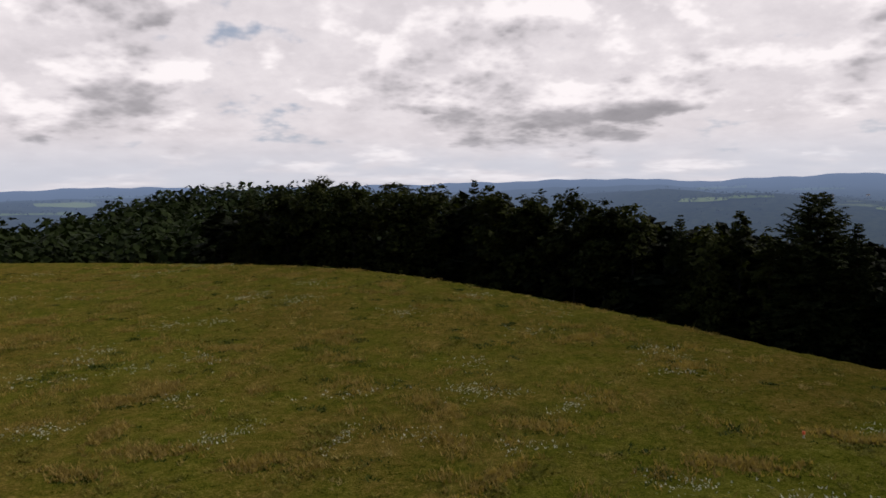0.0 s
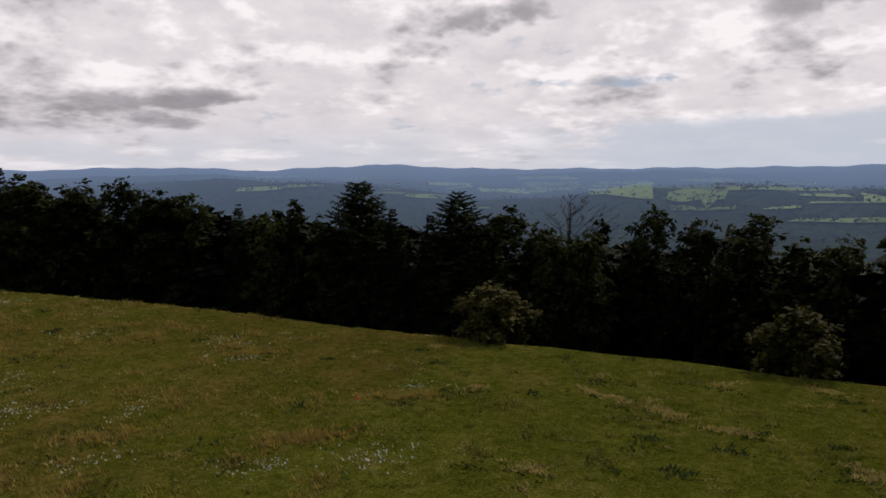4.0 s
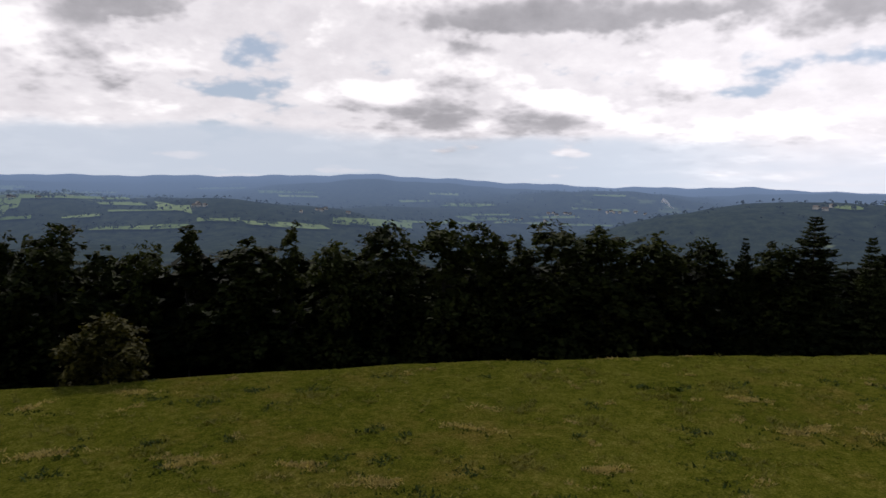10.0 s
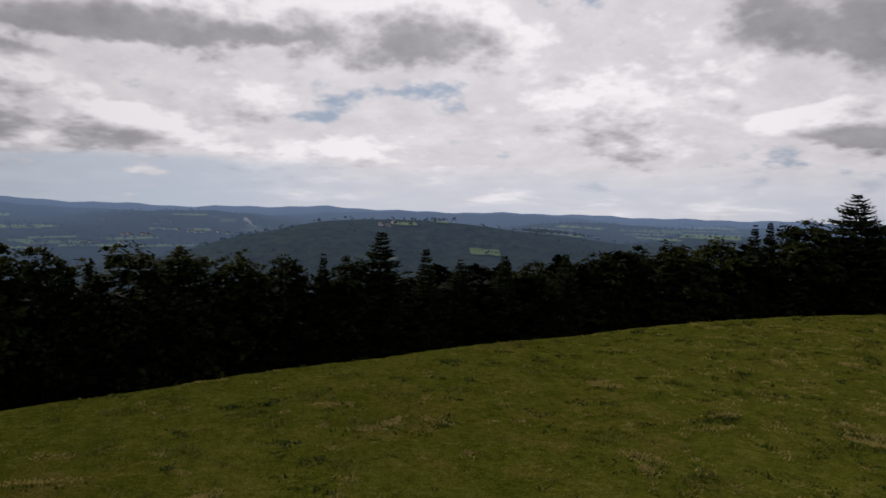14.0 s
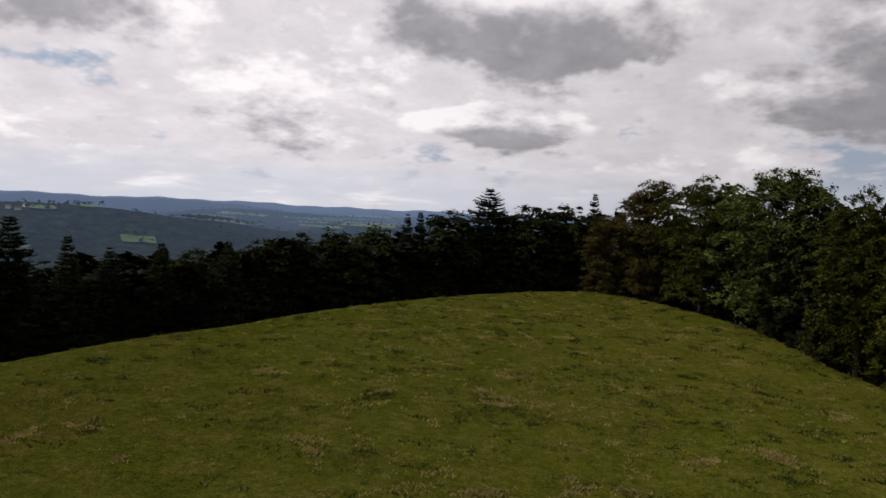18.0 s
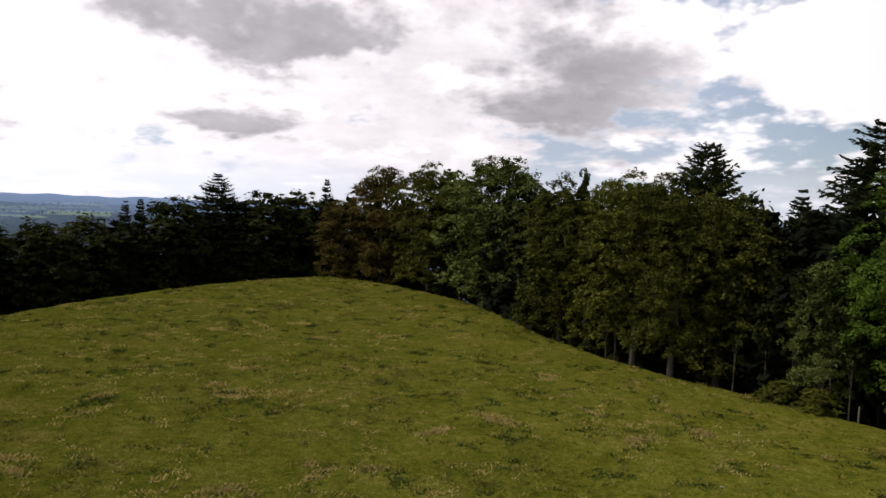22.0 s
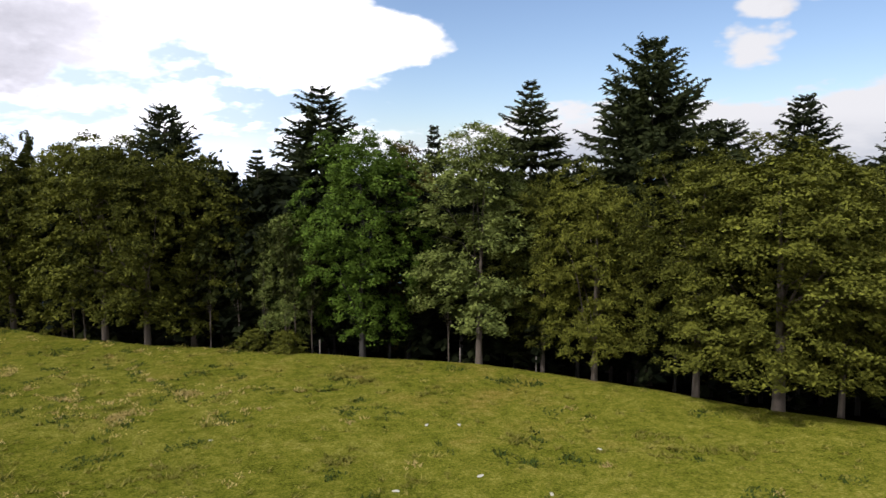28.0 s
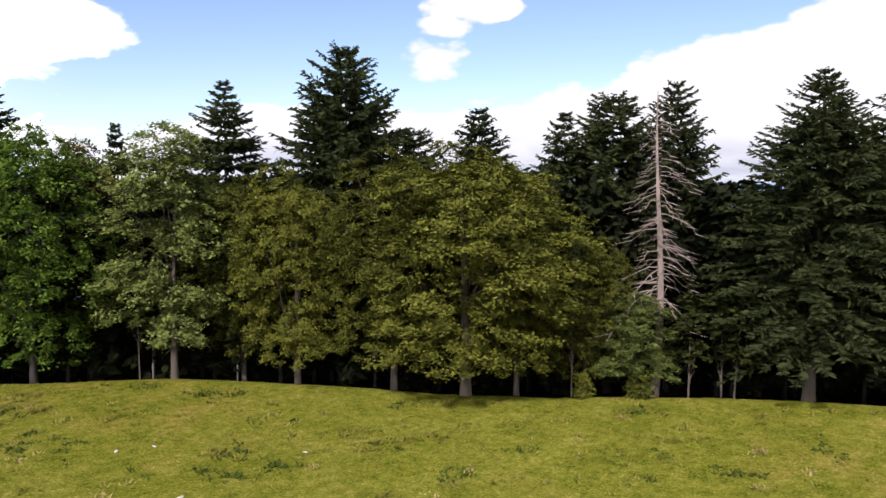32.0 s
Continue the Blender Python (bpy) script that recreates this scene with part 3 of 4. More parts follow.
for v in range(3):
    broad("beech", 11 + v, BEECH, 19, 17, 0.10, 820, 46, 0.36, 0.36, 18, 0.42, tight=0.38)
    broad("maple", 31 + v, MAPLE, 19, 11, 0.06, 560, 46, 0.34, 0.6, 15, 0.30, 0.42, tight=0.36)
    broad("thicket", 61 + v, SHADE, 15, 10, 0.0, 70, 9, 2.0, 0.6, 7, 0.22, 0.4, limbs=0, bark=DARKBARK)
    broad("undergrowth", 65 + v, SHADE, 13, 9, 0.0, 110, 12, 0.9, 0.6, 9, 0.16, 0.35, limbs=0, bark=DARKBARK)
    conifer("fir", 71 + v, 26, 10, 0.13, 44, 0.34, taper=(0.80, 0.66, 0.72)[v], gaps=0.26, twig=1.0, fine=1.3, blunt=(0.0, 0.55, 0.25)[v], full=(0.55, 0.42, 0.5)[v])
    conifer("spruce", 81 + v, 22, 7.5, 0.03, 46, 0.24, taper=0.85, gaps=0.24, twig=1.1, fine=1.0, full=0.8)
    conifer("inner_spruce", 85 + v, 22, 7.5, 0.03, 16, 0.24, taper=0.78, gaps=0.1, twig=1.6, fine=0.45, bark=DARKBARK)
for v in range(2):
    broad("edge_beech", 15 + v, BEECH, 19, 17, 0.14, 1000, 64, 0.25, 0.34, 24, 0.42, tight=0.38)
broad("edge_maple", 35, MAPLE, 19, 11, 0.11, 680, 64, 0.25, 0.5, 18, 0.28, 0.42, tight=0.38)
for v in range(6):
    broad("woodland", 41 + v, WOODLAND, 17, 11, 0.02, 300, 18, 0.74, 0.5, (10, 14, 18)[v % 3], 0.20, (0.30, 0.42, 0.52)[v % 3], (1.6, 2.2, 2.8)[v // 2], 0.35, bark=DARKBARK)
conifer("big_fir", 78, 27, 16, 0.20, 50, 0.50, taper=0.78, gaps=0.24, twig=0.86, fine=1.4, full=0.62)
conifer("big_fir", 79, 27, 16, 0.20, 50, 0.50, taper=0.66, gaps=0.26, twig=0.86, fine=1.4, full=0.52, blunt=0.2)
broad("ash", 21, ASH, 20, 14, 0.10, 780, 66, 0.24, 0.6, 18, 0.30, 0.45, bark=DARKBARK, tight=0.36)
broad("rusty", 25, BROWN, 19, 13, 0.06, 600, 44, 0.36, 0.4, 14, 0.38, tight=0.40)
for v in range(2):
    broad("slim", 91 + v, WOODLAND, 16, 4.4, 0.05, 200, 18, 0.55, 0.9, 16, 0.12, 0.35, 1.5, bark=DARKBARK)
broad("sapling", 93, WOODLAND, 7, 3.2, 0.32, 70, 14, 0.34, 0.7, 7, 0.07, 0.5, limbs=5)
broad("shrub", 94, BEECH, 4.5, 6.5, 0.0, 140, 30, 0.36, 0.7, 10, 0.08, 0.35, limbs=5)
broad("bush", 95, SUNNY, 4.5, 6.5, 0.0, 140, 30, 0.36, 0.7, 10, 0.08, 0.35, limbs=5)
KINDS["dead_fir"] = [(24, 7, bare_mesh("dead_fir_wood", 97, PALEBARK, 24, 0.32, 0.30, 96, 4.8, 0.85), None)]
KINDS["dead_tree"] = [(16, 6, bare_mesh("dead_tree_wood", 99, DARKBARK, 16, 0.32, 0.45, 46, 6.0, 0.0, 1.1), None)]
NAMES = {"edge_beech": ("beech_tree", "spreading olive-green beech with layered leaves", "tree"),
         "edge_maple": ("maple_tree", "tall grey-green maple with clustered leaves", "tree"),
         "beech": ("beech_tree", "spreading olive-green beech with layered leaves", "tree"),
         "maple": ("maple_tree", "tall grey-green maple with clustered leaves", "tree"),
         "ash": ("ash_tree", "bright green billowing ash tree at the meadow's edge", "tree"),
         "rusty": ("beech_tree", "beech tree with rusty olive-brown leaves", "tree"),
         "woodland": ("broadleaf_tree", "dark green broadleaf tree at the forest edge", "tree"),
         "undergrowth": ("forest_tree", "dense young tree behind the forest edge, shade put into its leaf colour", "tree"),
         "thicket": ("forest_tree", "dense tree inside the forest, shade put into its leaf colour", "tree"),
         "fir": ("fir_tree", "tall dark silver fir with ragged boughs", "conifer"),
         "big_fir": ("fir_tree", "very tall broad silver fir with shaggy dark boughs", "conifer"),
         "spruce": ("spruce_tree", "dark pointed spruce at the forest edge", "conifer"),
         "inner_spruce": ("spruce_tree", "dark spruce inside the forest", "conifer"),
         "dead_fir": ("dead_fir_tree", "dead fir with bleached bare drooping boughs", "dead tree"),
         "dead_tree": ("dead_tree", "leafless dead tree with upswept branches", "dead tree"),
         "sapling": ("sapling", "young thin-stemmed tree with sparse leaves", "sapling"),
         "slim": ("birch_tree", "slim thin-leaved tree rising over the forest edge", "tree"),
         "shrub": ("shrub", "low leafy shrub at the meadow's edge", "shrub"),
         "bush": ("bush", "round sunlit bush at the meadow's rim", "bush")}
count_of = {}


def plant(kind, heading, beyond, top, spread, label="", group="forest edge"):
    """Sets a tree the given way beyond the meadow's rim; top: the angle of its tip above the camera's level."""
    r = float(rim(heading)[0]) + beyond
    z = float(ground_z(heading, r))
    k = count_of[kind] = count_of.get(kind, 0) + 1
    height, wide, trunk, crown = KINDS[kind][k % len(KINDS[kind])]
    h = max(r * math.tan(radians(top)) - z, 2.0)
    name, text, cat = NAMES[kind]
    ob = tagged(new(name), label or text, cat, group)
    ob.matrix_basis = pose(*bearing(heading, r, z - 0.1), rz=(k * 137.5) % 360) @ Matrix.Diagonal((spread / wide, spread / wide, h / height, 1))
    for part_name, me in (("trunk", trunk), ("crown", crown)):
        if me:
            new(part_name, me).parent = ob
    return ob


# the forest over the meadow's far crest
for heading, top, kind, wide in ((-14.7, -0.3, "spruce", 7), (-12, 0.0, "woodland", 13), (-9.4, 0.75, "woodland", 12), (-7, 0.35, "woodland", 12), (-3.6, 0.25, "woodland", 13),
                                 (-0.5, 0.1, "woodland", 11), (2.5, 0.45, "spruce", 6), (4.0, -0.1, "woodland", 11), (7.0, -0.6, "woodland", 11), (10.1, -0.5, "woodland", 10),
                                 (12.4, -1.2, "woodland", 10), (14.5, -1.6, "woodland", 9), (17.9, -2.4, "spruce", 6)):
    plant(kind, heading, 18, top, wide)
# the downhill edge below the rim
for heading, top, kind, wide, beyond in ((20.0, -3.2, "woodland", 7.52, 16), (22.0, -2.1, "slim", 5, 16), (24.1, -3.3, "slim", 5, 15), (27.0, -0.85, "fir", 9, 16), (29.5, -2.85, "spruce", 6, 16),
                                         (32.4, -3.4, "spruce", 6, 15), (34.6, -1.7, "fir", 9.5, 15), (38.2, -2.8, "woodland", 9.68, 15), (41, -4.2, "woodland", 8.6, 18), (45.5, -3.7, "slim", 4, 15),
                                         (49.3, -2.75, "woodland", 6.45, 16), (52.6, -3.7, "woodland", 7.52, 15), (56.3, -3.3, "woodland", 10.2, 15), (59.4, -4.9, "slim", 5, 16), (62.3, -4.7, "woodland", 6.45, 16),
                                         (65.2, -3.4, "slim", 5, 15), (69.6, -4.4, "woodland", 11.8, 14), (72.6, -3.0, "slim", 3.4, 15), (76, -4.6, "woodland", 8.6, 15), (79.9, -3.1, "woodland", 9.68, 15)):
    plant(kind, heading, beyond, top, wide)
for heading, top, kind, wide, beyond in ((84.4, -2.8, "woodland", 10.8, 15), (87.3, -2.9, "woodland", 8.6, 16), (92.8, -2.7, "woodland", 11.8, 16), (96.5, -3.0, "woodland", 10.8, 16), (100, -3.4, "woodland", 10.8, 17),
                                         (104, -3.6, "woodland", 8.6, 17), (106.7, -3.4, "spruce", 5, 17), (108.8, -3.6, "woodland", 8.6, 17), (111.1, -1.55, "spruce", 10, 17), (114.6, -2.9, "spruce", 6, 17),
                                         (117.3, -3.7, "spruce", 7, 17), (120.7, -3.25, "spruce", 6, 17), (123, -3.7, "woodland", 8.6, 18), (125.4, -3.05, "spruce", 7, 18), (127.8, -2.9, "woodland", 9.68, 18),
                                         (130.4, -2.3, "woodland", 10.8, 18), (133.3, -1.9, "woodland", 10.8, 18), (136.1, -1.5, "woodland", 10.8, 19), (138.8, -0.45, "spruce", 6, 19), (139.8, -0.2, "spruce", 6, 22)):
    plant(kind, heading, beyond, top, wide)
for heading, top, kind, wide, beyond in ((142.1, 0.05, "woodland", 13.75, 18), (145.1, 1.8, "fir", 14, 22), (148.1, 0.6, "woodland", 15, 18), (150.8, 0.75, "woodland", 15, 16), (153.1, 1.75, "spruce", 7, 30),
                                         (154.4, 0.2, "rusty", 13, 5), (157.4, 3.0, "rusty", 15, 7), (161.1, 3.5, "beech", 15, 6), (165.4, 4.05, "maple", 15, 5), (167.8, 4.1, "maple", 13, 11), (163.3, 2.8, "woodland", 16.25, 16),
                                         (171.4, 3.1, "beech", 14, 5), (174.4, 2.6, "beech", 13, 9), (178.4, 2.6, "woodland", 15, 13), (172.8, 3.4, "slim", 3, 9), (177, 3.5, "beech", 14, 3), (183, 2.6, "beech", 13, 5)):
    plant(kind, heading, beyond, top, wide)
# the tall edge that the camera meets last
for heading, top, kind, wide, beyond in ((179.8, 3.4, "edge_beech", 14, 2.5), (181.6, 5.35, "fir", 10, 18), (185, 1.8, "woodland", 8, 9), (188, 2.2, "spruce", 8, 8), (192.7, 6.8, "fir", 13, 16),
                                         (195.6, 4.0, "ash", 14, 3), (190, -2.5, "edge_maple", 7, 3.5), (199.1, 3.0, "rusty", 9, 13), (201.4, 4.2, "spruce", 7, 17), (204.8, 4.5, "edge_maple", 12.5, 1.5),
                                         (208.8, 7.3, "fir", 12.5, 12), (209.8, 0.6, "edge_beech", 9, 3), (213.8, 1.4, "edge_beech", 11, 1.5), (217.7, 9.95, "big_fir", 17, 13), (221.3, 2.9, "edge_beech", 12, 2),
                                         (227, 3.55, "edge_beech", 19, 1.5)):
    plant(kind, heading, beyond, top, wide)
for heading, top, kind, wide, beyond in ((222.9, 4.0, "fir", 10, 18), (227.9, 5.5, "fir", 11, 17), (231, 1.2, "edge_beech", 10, 4), (234.4, 5.3, "fir", 11, 12), (238, 6.5, "fir", 12, 13),
                                         (242.4, 7.3, "fir", 9, 13), (241.5, 6.9, "dead_fir", 8, 4), (240, -8.2, "edge_maple", 7, 2.5), (236.3, -4.0, "edge_beech", 8, 4), (244, -8.5, "sapling", 4.5, 1.5),
                                         (246.3, -7.7, "sapling", 4.5, 1.2), (247.2, -8.0, "sapling", 4.0, 1.0), (248.8, -1.0, "fir", 9, 12), (252.1, 7.9, "big_fir", 15, 2.5), (257.3, 6.0, "fir", 13, 8),
                                         (260.8, 4, "edge_beech", 14, 4), (265.8, 5, "fir", 12, 6), (269.8, 3, "edge_beech", 14, 5)):
    plant(kind, heading, beyond, top, wide)
for heading in (175, 175.7, 184.2, 186.3, 188.2, 189.7, 190.5, 191.7, 202.4, 235.3):
    plant("sapling", heading, 1.5, -4.5 if heading > 200 else -3.5, 3.0, "thin bare-stemmed sapling under the trees")
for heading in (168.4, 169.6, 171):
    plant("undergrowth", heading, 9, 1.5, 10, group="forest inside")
plant("dead_tree", 43.0, 17, -2.3, 9)
for heading, top in ((41.9, -5.0), (43.4, -5.3), (44.6, -4.8)):
    plant("woodland", heading, 12, top, 6.5)
plant("shrub", 236.2, 0.6, -15.2, 2.0, "small leafy shrub at the meadow's edge")
plant("shrub", 240.4, 0.6, -15.2, 2.6, "low leafy shrub at the meadow's edge")
plant("shrub", 187.3, 0.6, -12.7, 4.2, "low scrub on the meadow's edge")
plant("shrub", 189.8, 0.6, -12.9, 4.0, "low scrub on the meadow's edge")
plant("bush", 37.1, 2.6, -9.1, 9.0)
plant("bush", 59.7, 2.6, -10.1, 8.0)
g = np.random.default_rng(3)
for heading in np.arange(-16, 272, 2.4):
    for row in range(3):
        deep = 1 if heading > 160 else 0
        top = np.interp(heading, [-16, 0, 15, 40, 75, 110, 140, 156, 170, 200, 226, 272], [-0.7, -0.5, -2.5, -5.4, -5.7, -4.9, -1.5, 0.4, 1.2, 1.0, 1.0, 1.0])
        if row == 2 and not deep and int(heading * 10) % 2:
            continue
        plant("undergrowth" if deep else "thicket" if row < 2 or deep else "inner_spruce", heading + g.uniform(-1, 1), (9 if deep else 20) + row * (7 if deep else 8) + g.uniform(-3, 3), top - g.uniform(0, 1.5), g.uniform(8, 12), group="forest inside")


# ---- woods on the hill beyond the crest ----
def canopy_mesh(name, seed, mat, spots, wide, tall, per, leaf):
    """Crowns of a far wood, a ragged dome of leaf sprays each."""
    q = np.random.default_rng(seed)
    n = len(spots)
    a, s = q.uniform(0, 6.283, (n, per)), q.uniform(0.0, 1, (n, per))
    grow = q.uniform(0.75, 1.25, (n, 1))
    rr = wide / 2 * np.sqrt(1 - s ** 2 * 0.96) * q.uniform(0.75, 1.05, (n, per)) * grow
    P = spots[:, None] + np.stack([rr * np.cos(a), rr * np.sin(a), tall * grow * (0.35 + 0.65 * s)], -1)
    k = n * per
    al = np.stack([np.cos(a).ravel(), np.sin(a).ravel(), q.normal(-0.5, 0.4, k)], 1)
    nm = np.stack([np.cos(a).ravel() * 0.8, np.sin(a).ravel() * 0.8, 0.4 + s.ravel()], 1) + q.normal(0, 0.4, (k, 3))
    L = leaf * q.uniform(0.7, 1.4, k)
    co, f = leaf_quads(P.reshape(-1, 3), al, nm, L, L * 0.75)
    return mesh_from(name, co, f, (mat,), smooth=False)


def scatter(seed, n, h0, h1, r0, r1):
    q = np.random.default_rng(seed)
    h = q.uniform(h0, h1, n)
    r = np.sqrt(q.uniform(r0 ** 2, r1 ** 2, n))
    a = np.radians(h)
    return h, r, np.stack([r * np.sin(a), r * np.cos(a), ground_z(h, r)], 1)


h, r, spots = scatter(5, 5200, -60, 20, 140, 520)
spots = spots[(r > rim(h)[0] + 42)]
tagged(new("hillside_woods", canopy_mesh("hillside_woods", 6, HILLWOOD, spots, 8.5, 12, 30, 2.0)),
       "dark green mixed woods on the neighbouring hillside", "woods", kind="stuff")


# ---- the meadow's growth ----
def blade_mesh(name, mat, root, lean, height, width):
    """Upright pointed blades, one triangle each."""
    n = len(root)
    side = np.stack([-lean[:, 1], lean[:, 0], np.zeros(n)], 1)
    side /= np.linalg.norm(side, axis=1)[:, None] + 1e-9
    tip = root + lean * height[:, None] * 0.5 + np.array((0, 0, 1.0)) * height[:, None]
    co = np.stack([root - side * width[:, None] / 2, root + side * width[:, None] / 2, tip], 1).reshape(-1, 3)
    return mesh_from(name, co, np.arange(3 * n).reshape(n, 3), (mat,), smooth=False)


def tufts(seed, n, per, h0, h1, tall, wide, spread, patches=0, patch_size=3.0, r0=24, bend=3.6):
    """Roots, leans and sizes of blades in tufts, even or in patches over the meadow."""
    q = np.random.default_rng(seed)
    if patches:
        ph, pr, pc = scatter(seed + 1, patches, h0, h1, r0, 135)
        which = q.integers(0, patches, n)
        c = pc[which] + np.concatenate([q.normal(0, patch_size, (n, 2)) * q.uniform(0.3, 1, (n, 1)), np.zeros((n, 1))], 1)
    else:
        _, _, c = scatter(seed, n, h0, h1, r0, 135)
    h, r = np.degrees(np.arctan2(c[:, 0], c[:, 1])), np.hypot(c[:, 0], c[:, 1])
    keep = r < rim(h)[0] - 0.3
    c = c[keep]
    n = len(c)
    root = np.repeat(c, per, 0) + np.concatenate([q.normal(0, spread, (n * per, 2)), np.zeros((n * per, 1))], 1)
    h, r = np.degrees(np.arctan2(root[:, 0], root[:, 1])), np.hypot(root[:, 0], root[:, 1])
    root[:, 2] = ground_z(h, r) - 0.01
    a = q.uniform(0, 6.283, n * per)
    lean = np.stack([np.cos(a), np.sin(a), np.zeros(n * per)], 1) * q.uniform(0.6, 1.0, (n * per, 1)) * bend
    size = np.repeat(q.uniform(0.5, 1.3, n), per) * q.uniform(0.7, 1.2, n * per)
    return root, lean, tall * size, wide * q.uniform(0.6, 1.3, n * per)


GRASS = leaf_material("grass_blades", (0.046, 0.052, 0.005), (0.135, 0.130, 0.016), 0.3)
TUSSOCK = leaf_material("tussock_blades", (0.080, 0.082, 0.010), (0.250, 0.215, 0.050), 0.3)
WEED = leaf_material("dark_weeds", (0.018, 0.032, 0.005), (0.048, 0.068, 0.011), 0.2)
STRAW = leaf_material("dry_grass", (0.18, 0.138, 0.046), (0.44, 0.345, 0.135), 0.4)
TALLSTRAW = leaf_material("tall_dry_grass", (0.16, 0.115, 0.034), (0.38, 0.28, 0.10), 0.45)
PETAL = leaf_material("white_clover", (0.36, 0.36, 0.30), (0.62, 0.62, 0.52), 0.3)
for name, mat, label, blades in (
        ("grass", GRASS, "short uneven green meadow grass", tufts(101, 46000, 4, -34, 262, 0.11, 0.09, 0.16)),
        ("tussocks", TUSSOCK, "yellow-green grass tussocks", tufts(151, 7000, 10, -34, 262, 0.20, 0.12, 0.16)),
        ("patchy_tussocks", TUSSOCK, "patches of rank yellow-green grass", tufts(161, 9000, 8, -34, 262, 0.24, 0.11, 0.20, 700, 1.2)),
        ("weeds", WEED, "dark green weed clumps in the meadow", tufts(111, 5200, 8, -34, 262, 0.17, 0.15, 0.22, 900, 0.8)),
        ("dry_grass", STRAW, "straw-coloured dry grass tufts in patches", tufts(121, 5200, 7, -34, 262, 0.14, 0.12, 0.16, 900, 0.45)),
        ("tall_dry_grass", TALLSTRAW, "tall seeding straw grass on the unmown side", tufts(131, 7000, 7, -34, 24, 0.32, 0.09, 0.24, 380, 1.1, bend=2.0)),
        ("coarse_tussocks", STRAW, "coarse pale grass tussocks on the rough meadow", tufts(171, 1700, 14, 132, 186, 0.13, 0.13, 0.24, 420, 1.3, bend=3.0)),
        ("dark_tussocks", WEED, "dark green tussocks on the rough meadow", tufts(173, 2000, 12, 128, 198, 0.13, 0.14, 0.22, 620, 0.8, bend=2.4)),
        ("clover_flowers", PETAL, "small white clover flowers", tufts(141, 2600, 2, -34, 34, 0.12, 0.11, 0.12, 60, 2.0, 30))):
    tagged(new(name, blade_mesh(name, mat, *blades)), label, "grass", kind="stuff")


# ---- small things on the meadow ----
STONE, add, link = material("pale_limestone")
spot = noise_tex(add, link, add("ShaderNodeTexCoord").outputs["Object"], 6.0, 5)
b = add("ShaderNodeBsdfPrincipled", Roughness=0.85)
link(mix_node(add, link, spot, (0.30, 0.28, 0.21), (0.52, 0.50, 0.40)), b.inputs["Base Color"])
finish(add, link, b, spot, 0.5, 0.05)


def on_ground(heading, down):
    """The distance at which the line of sight at this angle below the level meets the meadow."""
    r = np.linspace(15, 140, 4000)
    return float(r[np.argmax(np.degrees(np.arctan2(ground_z(heading, r), r)) >= down)])


def stone(heading, down, size, seed):
    q = np.random.default_rng(seed)
    bm = bmesh.new()
    bmesh.ops.create_icosphere(bm, subdivisions=2, radius=0.5)
    for v in bm.verts:
        v.co *= 1 + q.normal(0, 0.09)
        v.co.z = max(v.co.z * 0.42, -0.08)
    me = bpy.data.meshes.new("stone")
    bm.to_mesh(me)
    bm.free()
    me.materials.append(STONE)
    ob = tagged(new("stone", me), "flat pale limestone lying in the grass", "stone", "meadow stones")
    r = on_ground(heading, down)
    ob.matrix_basis = pose(*bearing(heading, r, float(ground_z(heading, r)) + 0.03), rz=seed * 50) @ Matrix.Diagonal((size * 0.8, size * 0.4, size * 0.35, 1))


for k, (heading, down, size) in enumerate(((200.6, -19.2, 0.5), (203.2, -19.2, 0.42), (198.1, -23.9, 0.5), (204.9, -22.9, 0.6), (210.6, -24.0, 0.55), (214.3, -20.6, 0.42), (183.9, -19.3, 0.3))):
    stone(heading, down, size, k + 1)
POSTWOOD = bark_material("weathered_post_wood", (0.06, 0.052, 0.042), (0.17, 0.15, 0.125))


def fence_post(heading, beyond, tall):
    co, f = tube([(0, 0, -0.3), (0, 0, tall * 0.5), (0.01, 0, tall), (0.01, 0, tall + 0.06)], [0.06, 0.058, 0.055, 0.01], 8)
    ob = tagged(new("fence_post", mesh_from("fence_post", co, f, (POSTWOOD,))), "weathered grey wooden fence post at the forest edge", "fence post", "fence posts")
    r = float(rim(heading)[0]) + beyond
    ob.matrix_basis = pose(*bearing(heading, r, float(ground_z(heading, r))), rx=2, ry=-2)


for heading in (186.8, 192.3, 203.3, 209.3):
    fence_post(heading, 0.8, 1.25)

# an orange and white marker stake in the grass
ORANGE, add, link = material("orange_plastic")
b = add("ShaderNodeBsdfPrincipled", Roughness=0.5)
b.inputs["Base Color"].default_value = (0.75, 0.12, 0.03, 1)
finish(add, link, b)
marker = tagged(new("marker_stake"), "small orange and white marker stake in the grass", "marker")
r = on_ground(26.5, -17.9)
marker.matrix_basis = pose(*bearing(26.5, r, float(ground_z(26.5, r))))
for part_name, low, high, thick, mat in (("stake", -0.2, 0.22, 0.05, STONE), ("cap", 0.22, 0.42, 0.09, ORANGE)):
    co, f = tube([(0, 0, low), (0, 0, (low + high) / 2), (0, 0, high - 0.02), (0, 0, high)], [thick, thick, thick * 0.9, thick * 0.3], 10)
    new(part_name, mesh_from(part_name, co, f, (mat,))).parent = marker


# ---- far fields and farms ----
def sight(heading, down):
    """Distance at which a line of sight meets the far country."""
    r = np.linspace(420, 4800, 2600)
    hit = np.degrees(np.arctan2(ground_z(heading, r), r)) >= down
    return float(r[np.argmax(hit)]) if hit.any() else None


